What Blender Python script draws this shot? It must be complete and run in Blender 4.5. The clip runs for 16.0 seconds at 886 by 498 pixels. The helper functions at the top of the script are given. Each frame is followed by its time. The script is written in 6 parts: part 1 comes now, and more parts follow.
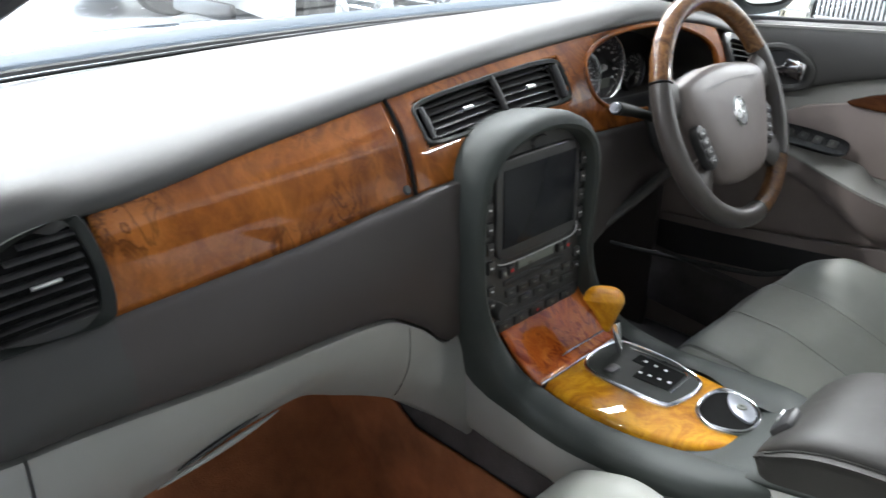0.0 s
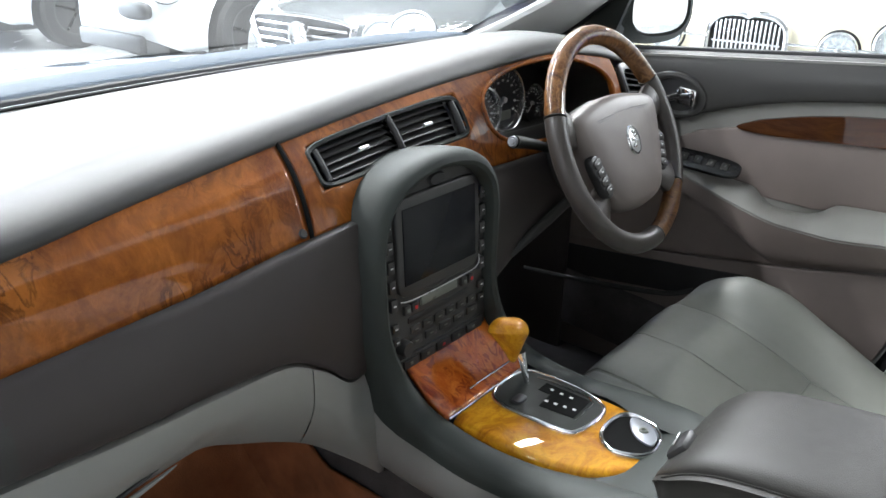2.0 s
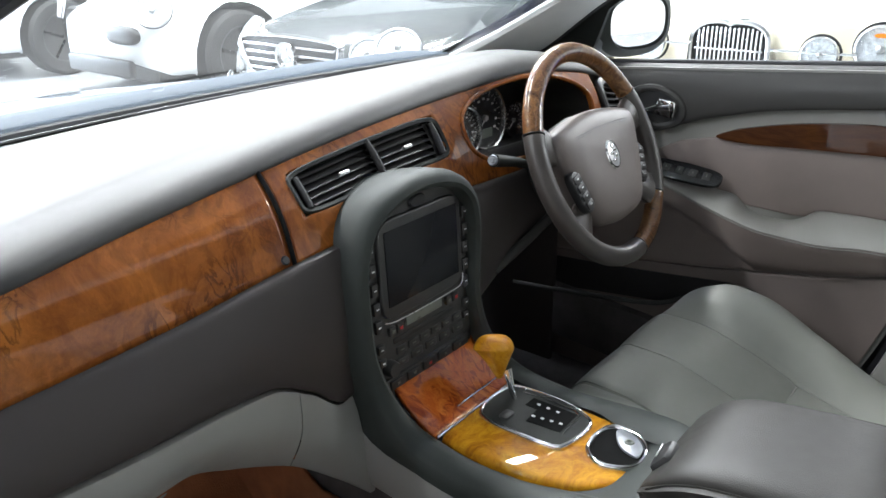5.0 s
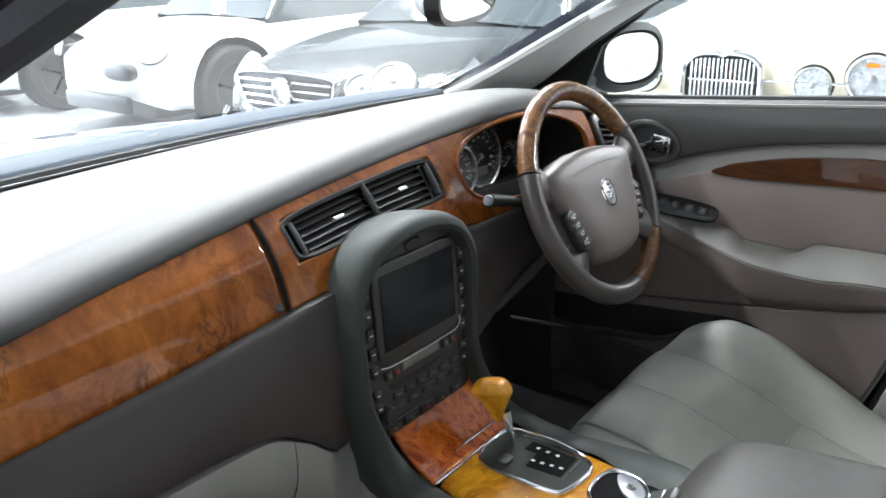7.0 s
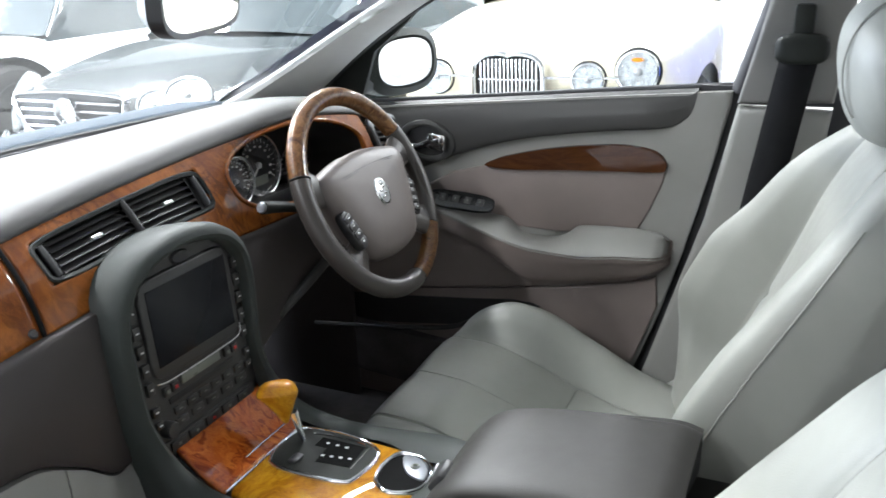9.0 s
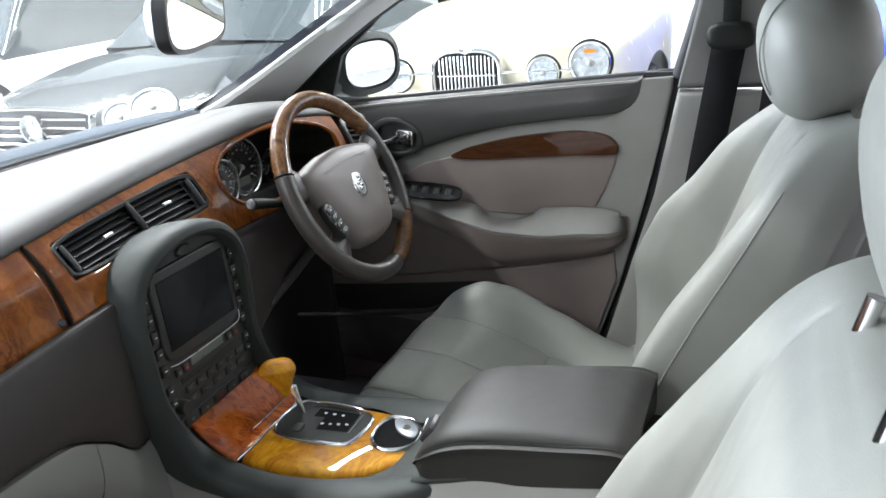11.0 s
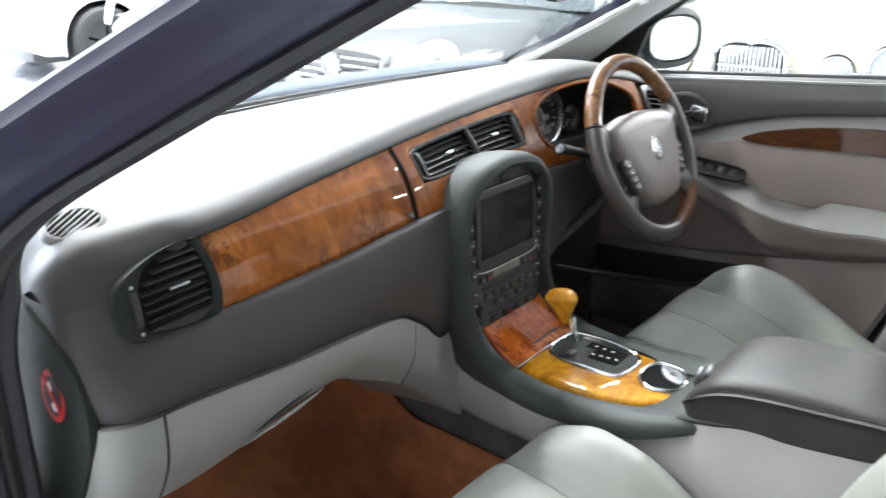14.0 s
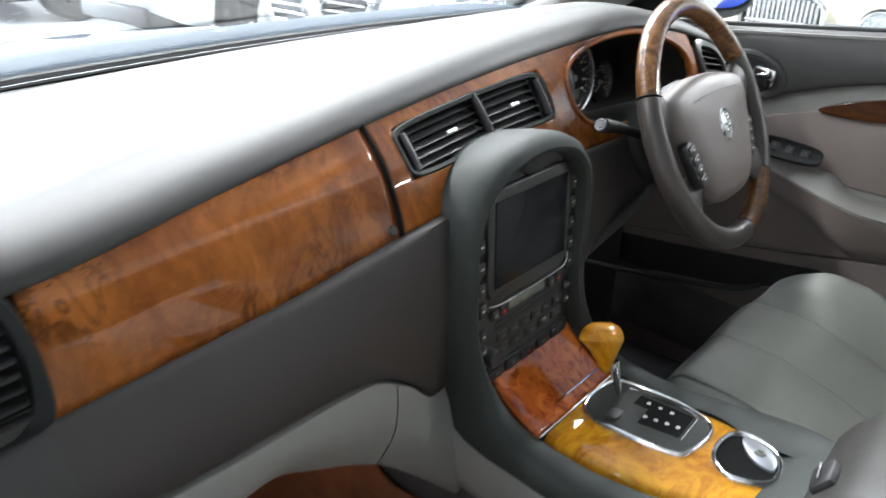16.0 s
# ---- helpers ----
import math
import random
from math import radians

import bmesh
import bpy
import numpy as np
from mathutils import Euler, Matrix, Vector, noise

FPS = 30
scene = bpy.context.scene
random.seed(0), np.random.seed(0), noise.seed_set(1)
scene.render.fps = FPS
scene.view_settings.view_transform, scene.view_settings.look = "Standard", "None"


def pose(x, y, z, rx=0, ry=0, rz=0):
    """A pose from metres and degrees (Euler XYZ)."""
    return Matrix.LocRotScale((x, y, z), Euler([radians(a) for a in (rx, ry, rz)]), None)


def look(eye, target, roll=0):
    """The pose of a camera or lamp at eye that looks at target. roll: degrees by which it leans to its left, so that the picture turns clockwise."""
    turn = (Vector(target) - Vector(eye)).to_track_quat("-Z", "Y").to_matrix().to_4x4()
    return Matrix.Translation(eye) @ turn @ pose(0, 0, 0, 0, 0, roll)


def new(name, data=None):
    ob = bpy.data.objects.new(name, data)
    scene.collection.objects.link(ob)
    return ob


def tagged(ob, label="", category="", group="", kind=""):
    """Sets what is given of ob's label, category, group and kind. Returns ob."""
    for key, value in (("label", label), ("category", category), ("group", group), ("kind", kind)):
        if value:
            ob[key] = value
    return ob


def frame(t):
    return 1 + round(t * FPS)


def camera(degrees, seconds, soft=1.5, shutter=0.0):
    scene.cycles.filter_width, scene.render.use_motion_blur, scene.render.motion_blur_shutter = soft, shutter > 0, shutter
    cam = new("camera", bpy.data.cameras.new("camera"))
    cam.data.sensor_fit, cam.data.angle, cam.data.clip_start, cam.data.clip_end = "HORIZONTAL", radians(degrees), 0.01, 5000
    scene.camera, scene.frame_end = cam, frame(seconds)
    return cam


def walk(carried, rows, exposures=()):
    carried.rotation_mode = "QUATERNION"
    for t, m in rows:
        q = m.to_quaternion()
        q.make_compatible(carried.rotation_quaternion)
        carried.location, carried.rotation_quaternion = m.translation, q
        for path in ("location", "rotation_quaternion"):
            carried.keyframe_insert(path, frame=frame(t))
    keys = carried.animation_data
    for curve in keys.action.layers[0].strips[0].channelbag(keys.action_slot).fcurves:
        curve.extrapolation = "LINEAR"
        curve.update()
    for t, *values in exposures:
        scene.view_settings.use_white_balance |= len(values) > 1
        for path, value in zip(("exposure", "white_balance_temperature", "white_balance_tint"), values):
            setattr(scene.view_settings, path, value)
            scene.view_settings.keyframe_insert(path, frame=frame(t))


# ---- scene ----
cam = camera(57.7, 16.0, shutter=0.4)

PATH = [
    (0, (-0.741, -0.616, 1.194), (0.566, 0.649, 0.363), 1.3),
    (0.5, (-0.753, -0.6, 1.198), (0.478, 0.74, 0.369), 1.6),
    (1, (-0.741, -0.611, 1.205), (0.57, 0.667, 0.399), 1.6),
    (1.5, (-0.723, -0.631, 1.209), (0.697, 0.537, 0.422), 1.5),
    (2, (-0.718, -0.638, 1.213), (0.723, 0.512, 0.437), 1.1),
    (2.5, (-0.713, -0.641, 1.218), (0.747, 0.497, 0.462), 0.5),
    (3, (-0.707, -0.651, 1.223), (0.783, 0.461, 0.486), 0.2),
    (3.5, (-0.705, -0.653, 1.234), (0.808, 0.458, 0.545), 0.3),
    (4, (-0.711, -0.66, 1.229), (0.785, 0.462, 0.52), -0.0),
    (4.2, (-0.712, -0.661, 1.227), (0.769, 0.468, 0.498), -0.3),
    (6.3, (-0.718, -0.645, 1.23), (0.715, 0.54, 0.495), -0.5),
    (6.5, (-0.717, -0.644, 1.236), (0.716, 0.555, 0.521), -0.8),
    (7, (-0.703, -0.651, 1.24), (0.777, 0.51, 0.56), -1.3),
    (7.5, (-0.694, -0.676, 1.238), (0.854, 0.39, 0.555), -1.5),
    (8, (-0.689, -0.697, 1.239), (0.912, 0.283, 0.549), -1.7),
    (8.5, (-0.692, -0.714, 1.239), (0.968, 0.172, 0.561), -2.6),
    (9, (-0.697, -0.733, 1.241), (1.006, 0.069, 0.566), -2.2),
    (9.2, (-0.699, -0.741, 1.242), (1.021, 0.025, 0.569), -2.0),
    (11.3, (-0.86, -0.778, 1.26), (0.873, -0.051, 0.576), -4.7),
    (11.5, (-0.898, -0.786, 1.261), (0.843, -0.076, 0.579), -2.6),
    (12, (-0.933, -0.79, 1.266), (0.785, -0.036, 0.573), -1.8),
    (12.5, (-0.938, -0.786, 1.269), (0.764, 0.024, 0.6), -2.1),
    (13, (-0.958, -0.778, 1.268), (0.668, 0.168, 0.587), -1.4),
    (13.5, (-0.979, -0.773, 1.262), (0.583, 0.271, 0.577), -0.4),
    (14, (-0.975, -0.728, 1.25), (0.473, 0.452, 0.533), 0.4),
    (14.5, (-0.929, -0.677, 1.227), (0.376, 0.636, 0.47), 2.4),
    (15, (-0.847, -0.641, 1.206), (0.377, 0.694, 0.358), 2.4),
    (15.5, (-0.778, -0.599, 1.199), (0.487, 0.694, 0.346), 1.5),
    (16, (-0.697, -0.49, 1.185), (0.735, 0.638, 0.362), 1.8),
]
walk(cam, [(t, look(eye, target, roll)) for t, eye, target, roll in PATH], [(0, -0.39), (0.5, -0.23), (1.0, -0.37), (1.5, -0.41), (3.0, -0.64), (9.0, -0.46), (11.5, -0.66), (12.5, -0.62), (13.5, -0.34), (14.3, -0.04), (15.0, 0.0), (15.6, -0.19), (16.0, -0.42)])

# ---- world and light: a closed showroom with rows of ceiling lamps ----
world = bpy.data.worlds.new("showroom_air")
scene.world = world
world.use_nodes = True
world.node_tree.nodes["Background"].inputs[0].default_value = (0.9, 0.95, 1.0, 1)
world.node_tree.nodes["Background"].inputs[1].default_value = 0.02
CEILING = 4.3


def lamp_panel(x, y, sx, sy, watts, tint=(0.96, 1.0, 1.04)):
    data = bpy.data.lights.new("ceiling_lamp", "AREA")
    data.shape, data.size, data.size_y, data.energy, data.color = "RECTANGLE", sx, sy, watts, tint
    ob = new("ceiling_lamp", data)
    ob.location = (x, y, CEILING - 0.12)
    return ob


LAMPS = [(-2.9, 2.4, 1.3, 0.25, 150), (-1.25, 2.4, 1.3, 0.2, 120, (0.99, 1.0, 0.98)), (0.25, 2.4, 1.2, 0.2, 240), (1.9, 2.4, 1.2, 0.25, 250), (3.4, 1.7, 2.4, 0.12, 300), (3.4, 2.5, 2.4, 0.12, 300), (3.4, 3.3, 2.4, 0.12, 300),
         (3.2, 5.8, 4.5, 0.25, 1000), (7.2, -1.0, 2.6, 0.25, 1200), (2.0, 9.2, 6.0, 0.3, 1300), (6.4, -5.4, 4.0, 0.3, 900),
         (-4.6, 1.0, 1.3, 0.25, 240)]
for lamp_row in LAMPS:
    lamp_panel(*lamp_row)

# daylight through the shop window in the far wall
daylight = bpy.data.lights.new("shop_window_daylight", "AREA")
daylight.shape, daylight.size, daylight.size_y, daylight.energy, daylight.color = "RECTANGLE", 8.6, 2.3, 4400, (0.84, 0.95, 1.12)
daylight_ob = new("shop_window_daylight", daylight)
daylight_ob.matrix_world = look((0.0, 12.96, 2.1), (0.0, 0.0, 2.1))

# ---- materials ----
def base_mat(name, rough=0.5, metal=0.0, coat=0.0, coat_rough=0.03, spec=0.5):
    m = bpy.data.materials.new(name)
    m.use_nodes = True
    b = m.node_tree.nodes["Principled BSDF"]
    b.inputs["Roughness"].default_value = rough
    b.inputs["Metallic"].default_value = metal
    b.inputs["Coat Weight"].default_value = coat
    b.inputs["Coat Roughness"].default_value = coat_rough
    b.inputs["Specular IOR Level"].default_value = spec
    return m, m.node_tree, b


def node(nt, kind, **values):
    n = nt.nodes.new(kind)
    for key, value in values.items():
        n.inputs[key.replace("_", " ")].default_value = value
    return n


def ramp(nt, fac, stops):
    r = nt.nodes.new("ShaderNodeValToRGB")
    el = r.color_ramp.elements
    while len(el) < len(stops):
        el.new(0.5)
    for e, (p, c) in zip(el, stops):
        e.position, e.color = p, (*c, 1)
    nt.links.new(fac, r.inputs[0])
    return r.outputs[0]


def shade(c, k):
    return tuple(min(1.0, v * k) for v in c)


def coords(nt, sx=1.0, sy=1.0, sz=1.0, rot=(0, 0, 0)):
    tc = nt.nodes.new("ShaderNodeTexCoord")
    mp = nt.nodes.new("ShaderNodeMapping")
    mp.inputs["Scale"].default_value = (sx, sy, sz)
    mp.inputs["Rotation"].default_value = rot
    nt.links.new(tc.outputs["Object"], mp.inputs[0])
    return mp.outputs[0]


def surface(name, color, rough=0.5, grain=700.0, bump=0.1, mottle=0.08, mottle_scale=9.0, metal=0.0, coat=0.0, rough_var=0.08, spec=0.5, cells=False):
    """Any plain surface: soft large mottling, fine grain relief, uneven gloss."""
    m, nt, b = base_mat(name, rough, metal, coat, spec=spec)
    v = coords(nt)
    big = node(nt, "ShaderNodeTexNoise", Scale=mottle_scale, Detail=4.0, Roughness=0.6)
    nt.links.new(v, big.inputs["Vector"])
    nt.links.new(ramp(nt, big.outputs[0], [(0.3, shade(color, 1 - mottle)), (0.7, shade(color, 1 + mottle))]), b.inputs["Base Color"])
    rr = nt.nodes.new("ShaderNodeMapRange")
    rr.inputs["To Min"].default_value, rr.inputs["To Max"].default_value = max(0.02, rough - rough_var), min(1, rough + rough_var)
    mid = node(nt, "ShaderNodeTexNoise", Scale=mottle_scale * 7, Detail=3.0)
    nt.links.new(v, mid.inputs["Vector"])
    nt.links.new(mid.outputs[0], rr.inputs[0])
    nt.links.new(rr.outputs[0], b.inputs["Roughness"])
    if bump:
        fine = node(nt, "ShaderNodeTexVoronoi", Scale=grain) if cells else node(nt, "ShaderNodeTexNoise", Scale=grain, Detail=2.0)
        nt.links.new(v, fine.inputs["Vector"])
        bp = node(nt, "ShaderNodeBump", Strength=bump, Distance=0.001)
        nt.links.new(fine.outputs[0], bp.inputs["Height"])
        nt.links.new(bp.outputs[0], b.inputs["Normal"])
    return m


def burl(name, dark, middle, light, stretch=(1, 1, 1), scale=9.0, figure=26.0, rot=(0, 0, 0), spots=0.0, streaks=0.0, coat=0.75):
    """Lacquered veneer: flowing bands, fine streaks, dark burl figure and curls under a clear coat."""
    m, nt, b = base_mat(name, 0.5, 0.0, coat, 0.02, 0.05)
    v = coords(nt, *stretch, rot=rot)
    warp = node(nt, "ShaderNodeTexNoise", Scale=scale * 0.6, Detail=3.0, Distortion=0.6)
    nt.links.new(v, warp.inputs["Vector"])
    mix = nt.nodes.new("ShaderNodeMix")
    mix.data_type = "VECTOR"
    mix.inputs[0].default_value = 0.18
    nt.links.new(v, mix.inputs[4])
    nt.links.new(warp.outputs["Color"], mix.inputs[5])
    bands = node(nt, "ShaderNodeTexNoise", Scale=scale, Detail=7.0, Roughness=0.62, Distortion=1.6)
    nt.links.new(mix.outputs[1], bands.inputs["Vector"])
    fine = node(nt, "ShaderNodeTexNoise", Scale=figure * 4, Detail=5.0, Roughness=0.7, Distortion=0.8)
    nt.links.new(mix.outputs[1], fine.inputs["Vector"])
    add = nt.nodes.new("ShaderNodeMath")
    add.operation = "MULTIPLY_ADD"
    add.inputs[1].default_value, add.inputs[2].default_value = 0.35, -0.175
    nt.links.new(fine.outputs[0], add.inputs[0])
    tot = nt.nodes.new("ShaderNodeMath")
    nt.links.new(bands.outputs[0], tot.inputs[0])
    nt.links.new(add.outputs[0], tot.inputs[1])
    col = ramp(nt, tot.outputs[0], [(0.28, dark), (0.46, middle), (0.66, light)])

    def darken(mask, amount, tone):
        mx = nt.nodes.new("ShaderNodeMix")
        mx.data_type = "RGBA"
        k = nt.nodes.new("ShaderNodeMath")
        k.operation = "MULTIPLY"
        k.inputs[1].default_value = amount
        nt.links.new(mask, k.inputs[0])
        nt.links.new(k.outputs[0], mx.inputs[0])
        nt.links.new(col, mx.inputs[6])
        mx.inputs[7].default_value = (*tone, 1)
        return mx.outputs[2]
    if spots:
        vor = node(nt, "ShaderNodeTexNoise", Scale=figure, Detail=3.0, Roughness=0.5, Distortion=0.4)
        nt.links.new(mix.outputs[1], vor.inputs["Vector"])
        col = darken(ramp(nt, vor.outputs[0], [(0.52, (0, 0, 0)), (0.6, (1, 1, 1))]), spots, dark)
    if streaks:
        # curls of dark figure that run up the sheet, gathered in patches
        w = coords(nt, 46.0, 46.0, 17.0, rot=(0, radians(-14), 0))
        curl = node(nt, "ShaderNodeTexNoise", Scale=1.0, Detail=5.0, Roughness=0.55, Distortion=1.1)
        nt.links.new(w, curl.inputs["Vector"])
        ridge = ramp(nt, curl.outputs[0], [(0.47, (0, 0, 0)), (0.51, (1, 1, 1)), (0.54, (0.8, 0.8, 0.8)), (0.58, (0.1, 0.1, 0.1)), (0.70, (0, 0, 0))])
        patch = node(nt, "ShaderNodeTexNoise", Scale=6.0, Detail=2.0)
        nt.links.new(coords(nt), patch.inputs["Vector"])
        where = ramp(nt, patch.outputs[0], [(0.47, (0.05, 0.05, 0.05)), (0.56, (1, 1, 1))])
        both = nt.nodes.new("ShaderNodeMath")
        both.operation = "MULTIPLY"
        nt.links.new(ridge, both.inputs[0])
        nt.links.new(where, both.inputs[1])
        col = darken(both.outputs[0], streaks, shade(dark, 0.42))
    nt.links.new(col, b.inputs["Base Color"])
    return m


CHARCOAL = surface("charcoal_vinyl", (0.040, 0.039, 0.037), 0.52, 1500, 0.14, 0.03, spec=0.38, rough_var=0.03, cells=True)
HOODPAD = surface("green_grey_vinyl", (0.029, 0.034, 0.031), 0.58, 1500, 0.14, 0.03, spec=0.28, rough_var=0.03, cells=True)
LOWPAD = surface("brown_grey_vinyl", (0.043, 0.036, 0.0345), 0.48, 1500, 0.14, 0.03, spec=0.36, rough_var=0.03, cells=True)
PALE = surface("dove_grey_vinyl", (0.24, 0.236, 0.222), 0.48, 1400, 0.1, 0.05, cells=True)
PILLARGREY = surface("mid_grey_vinyl", (0.17, 0.165, 0.155), 0.55, 1400, 0.1, 0.05, cells=True)
TAUPE = surface("taupe_vinyl", (0.190, 0.156, 0.142), 0.55, 1400, 0.1, 0.06, cells=True)
HIDE = surface("dove_grey_leather", (0.215, 0.218, 0.197), 0.52, 850, 0.14, 0.07, 7.0, rough_var=0.1, cells=True)
STITCH = surface("grey_thread", (0.19, 0.19, 0.175), 0.8, 900, 0.3)
ARMHIDE = surface("graphite_leather", (0.027, 0.0255, 0.023), 0.50, 800, 0.2, 0.1, spec=0.3, cells=True)
WHEELHIDE = surface("wheel_leather", (0.048, 0.041, 0.037), 0.36, 900, 0.12, 0.08, cells=True)
AIRBAG = surface("airbag_vinyl", (0.128, 0.107, 0.097), 0.5, 1300, 0.1, 0.05, cells=True)
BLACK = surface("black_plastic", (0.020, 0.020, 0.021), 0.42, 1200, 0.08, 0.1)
BLADE = surface("vent_blade", (0.026, 0.025, 0.025), 0.5, 1200, 0.05, 0.08, spec=0.3)
PLATE = surface("matt_black_plate", (0.014, 0.016, 0.014), 0.55, 1200, 0.06, 0.1, spec=0.22)
WEBBING = surface("belt_webbing", (0.012, 0.012, 0.013), 0.85, 1800, 0.3, 0.06, spec=0.08)
GLOSSBLACK = surface("gloss_black_plastic", (0.012, 0.012, 0.013), 0.18, 900, 0.02, 0.1)
SATIN = surface("satin_black_panel", (0.03, 0.029, 0.028), 0.38, 1300, 0.06, 0.1)
RUBBER = surface("rubber_seal", (0.03, 0.03, 0.034), 0.6, 500, 0.2, 0.15)
PILLARCLOTH = surface("grey_pillar_trim", (0.8, 0.8, 0.78), 0.75, 900, 0.15, 0.05)
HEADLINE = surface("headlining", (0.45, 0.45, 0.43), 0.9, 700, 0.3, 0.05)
CARPET = surface("brown_carpet", (0.33, 0.115, 0.045), 0.95, 420, 0.9, 0.3, 16)
DARKCARPET = surface("black_carpet", (0.072, 0.064, 0.063), 0.95, 420, 0.9, 0.3, 16)
SCUTTLE = surface("blue_grey_scuttle", (0.07, 0.09, 0.12), 0.75, 500, 0.1, 0.1, spec=0.2)
NAVY = surface("navy_paint", (0.042, 0.042, 0.075), 0.38, 900, 0.02, 0.05, coat=0.4)
SKYPAINT = surface("ice_blue_paint", (0.20, 0.28, 0.40), 0.3, 900, 0.02, 0.05, coat=1.0)
CHROME = surface("chrome", (0.82, 0.82, 0.82), 0.08, 60, 0.02, 0.04, metal=1.0, rough_var=0.04)
BRIGHT = surface("bright_trim", (0.86, 0.86, 0.85), 0.22, 60, 0.02, 0.04, metal=1.0, rough_var=0.05)
SILVER = surface("silver_plastic", (0.5, 0.5, 0.5), 0.3, 600, 0.05, 0.05, metal=0.8)
SOCKET = surface("grey_socket_lid", (0.20, 0.21, 0.23), 0.38, 600, 0.05, 0.05, metal=0.6)
RED = surface("red_plastic", (0.45, 0.02, 0.02), 0.4, 600, 0.05)
WHITEMARK = surface("white_marking", (0.65, 0.65, 0.65), 0.5, 600, 0.0)
DIALMARK = surface("dial_marking", (0.58, 0.58, 0.57), 0.5, 600, 0.0)
DIALFACE = surface("dial_face", (0.035, 0.037, 0.040), 0.4, 600, 0.0)
SEALRIB = surface("ribbed_seal", (0.036, 0.036, 0.040), 0.5, 500, 0.1, 0.1)
PITBLACK = surface("deep_matt_black", (0.008, 0.008, 0.008), 0.85, 600, 0.0, spec=0.05)
DIAL = surface("dial_black", (0.012, 0.012, 0.013), 0.5, 600, 0.0)
AMBER = surface("amber_lens", (0.7, 0.22, 0.02), 0.2, 600, 0.0)
LCD = surface("grey_display", (0.13, 0.14, 0.12), 0.3, 600, 0.0)
SCREEN = surface("navigation_screen", (0.010, 0.011, 0.014), 0.2, 600, 0.0, spec=0.2)
WALNUT = burl("walnut_veneer", (0.120, 0.030, 0.005), (0.225, 0.066, 0.010), (0.34, 0.112, 0.019), (1.0, 1.0, 0.55), 8.0, 52.0, spots=0.30, streaks=0.72, coat=0.5)
# the same walnut for the door, its shade put into darker colours
WALNUT_SHADED = burl("shaded_walnut_veneer", (0.018, 0.006, 0.0025), (0.042, 0.014, 0.005), (0.072, 0.025, 0.008), (1.0, 0.5, 2.0), 9.0, 30.0)
REDBURL = burl("red_burl_veneer", (0.20, 0.028, 0.005), (0.42, 0.085, 0.010), (0.58, 0.16, 0.022), (1.0, 1.0, 1.0), 18.0, 75.0, spots=0.75, coat=0.9)
GOLDBURL = burl("gold_burl_veneer", (0.20, 0.062, 0.004), (0.40, 0.165, 0.006), (0.54, 0.27, 0.013), (1, 1, 1), 16.0, 150.0, spots=0.28)
WHEELWOOD = burl("wheel_walnut", (0.030, 0.011, 0.004), (0.095, 0.040, 0.013), (0.18, 0.085, 0.030), (1, 1, 1), 30.0, 70.0)


def glass_mat(name, color=(1, 1, 1), rough=0.0, edge=0.8, base=0.05):
    m = bpy.data.materials.new(name)
    m.use_nodes = True
    nt = m.node_tree
    nt.nodes.remove(nt.nodes["Principled BSDF"])
    out = nt.nodes["Material Output"]
    tr = nt.nodes.new("ShaderNodeBsdfTransparent")
    tr.inputs[0].default_value = (*color, 1)
    gl = nt.nodes.new("ShaderNodeBsdfGlossy")
    gl.inputs["Roughness"].default_value = rough
    lw = nt.nodes.new("ShaderNodeLayerWeight")
    lw.inputs[0].default_value = 0.5
    pw = nt.nodes.new("ShaderNodeMath")
    pw.operation = "POWER"
    pw.inputs[1].default_value = 4.0
    nt.links.new(lw.outputs["Facing"], pw.inputs[0])
    fr = nt.nodes.new("ShaderNodeMath")
    fr.operation = "MULTIPLY_ADD"
    fr.inputs[1].default_value, fr.inputs[2].default_value = edge, base
    nt.links.new(pw.outputs[0], fr.inputs[0])
    mx = nt.nodes.new("ShaderNodeMixShader")
    nt.links.new(fr.outputs[0], mx.inputs[0])
    nt.links.new(tr.outputs[0], mx.inputs[1])
    nt.links.new(gl.outputs[0], mx.inputs[2])
    nt.links.new(mx.outputs[0], out.inputs[0])
    return m


GLASS = glass_mat("window_glass", (0.93, 0.97, 0.96), base=0.055)
MIRROR = surface("mirror_silver", (0.9, 0.92, 0.93), 0.02, 60, 0.0, 0.01, metal=1.0, rough_var=0.0)

# ---- shape helpers ----
def keyed(*rows):
    """A smooth curve through rows (x, a, b, ...): gives (a, b, ...) at any x."""
    xs = np.array([r[0] for r in rows], float)
    ys = np.array([r[1:] for r in rows], float)
    d = np.diff(ys, axis=0) / np.diff(xs)[:, None]
    m = np.zeros_like(ys)
    m[0], m[-1] = d[0], d[-1]
    for i in range(1, len(xs) - 1):
        same = d[i - 1] * d[i] > 0
        m[i] = np.where(same, 2 * d[i - 1] * d[i] / np.where(same, d[i - 1] + d[i], 1), 0)

    def at(x):
        x = min(max(x, xs[0]), xs[-1])
        i = min(max(int(np.searchsorted(xs, x)) - 1, 0), len(xs) - 2)
        h = xs[i + 1] - xs[i]
        t = (x - xs[i]) / h
        v = ((2 * t**3 - 3 * t**2 + 1) * ys[i] + (t**3 - 2 * t**2 + t) * h * m[i]
             + (-2 * t**3 + 3 * t**2) * ys[i + 1] + (t**3 - t**2) * h * m[i + 1])
        return tuple(float(k) for k in v)
    return at


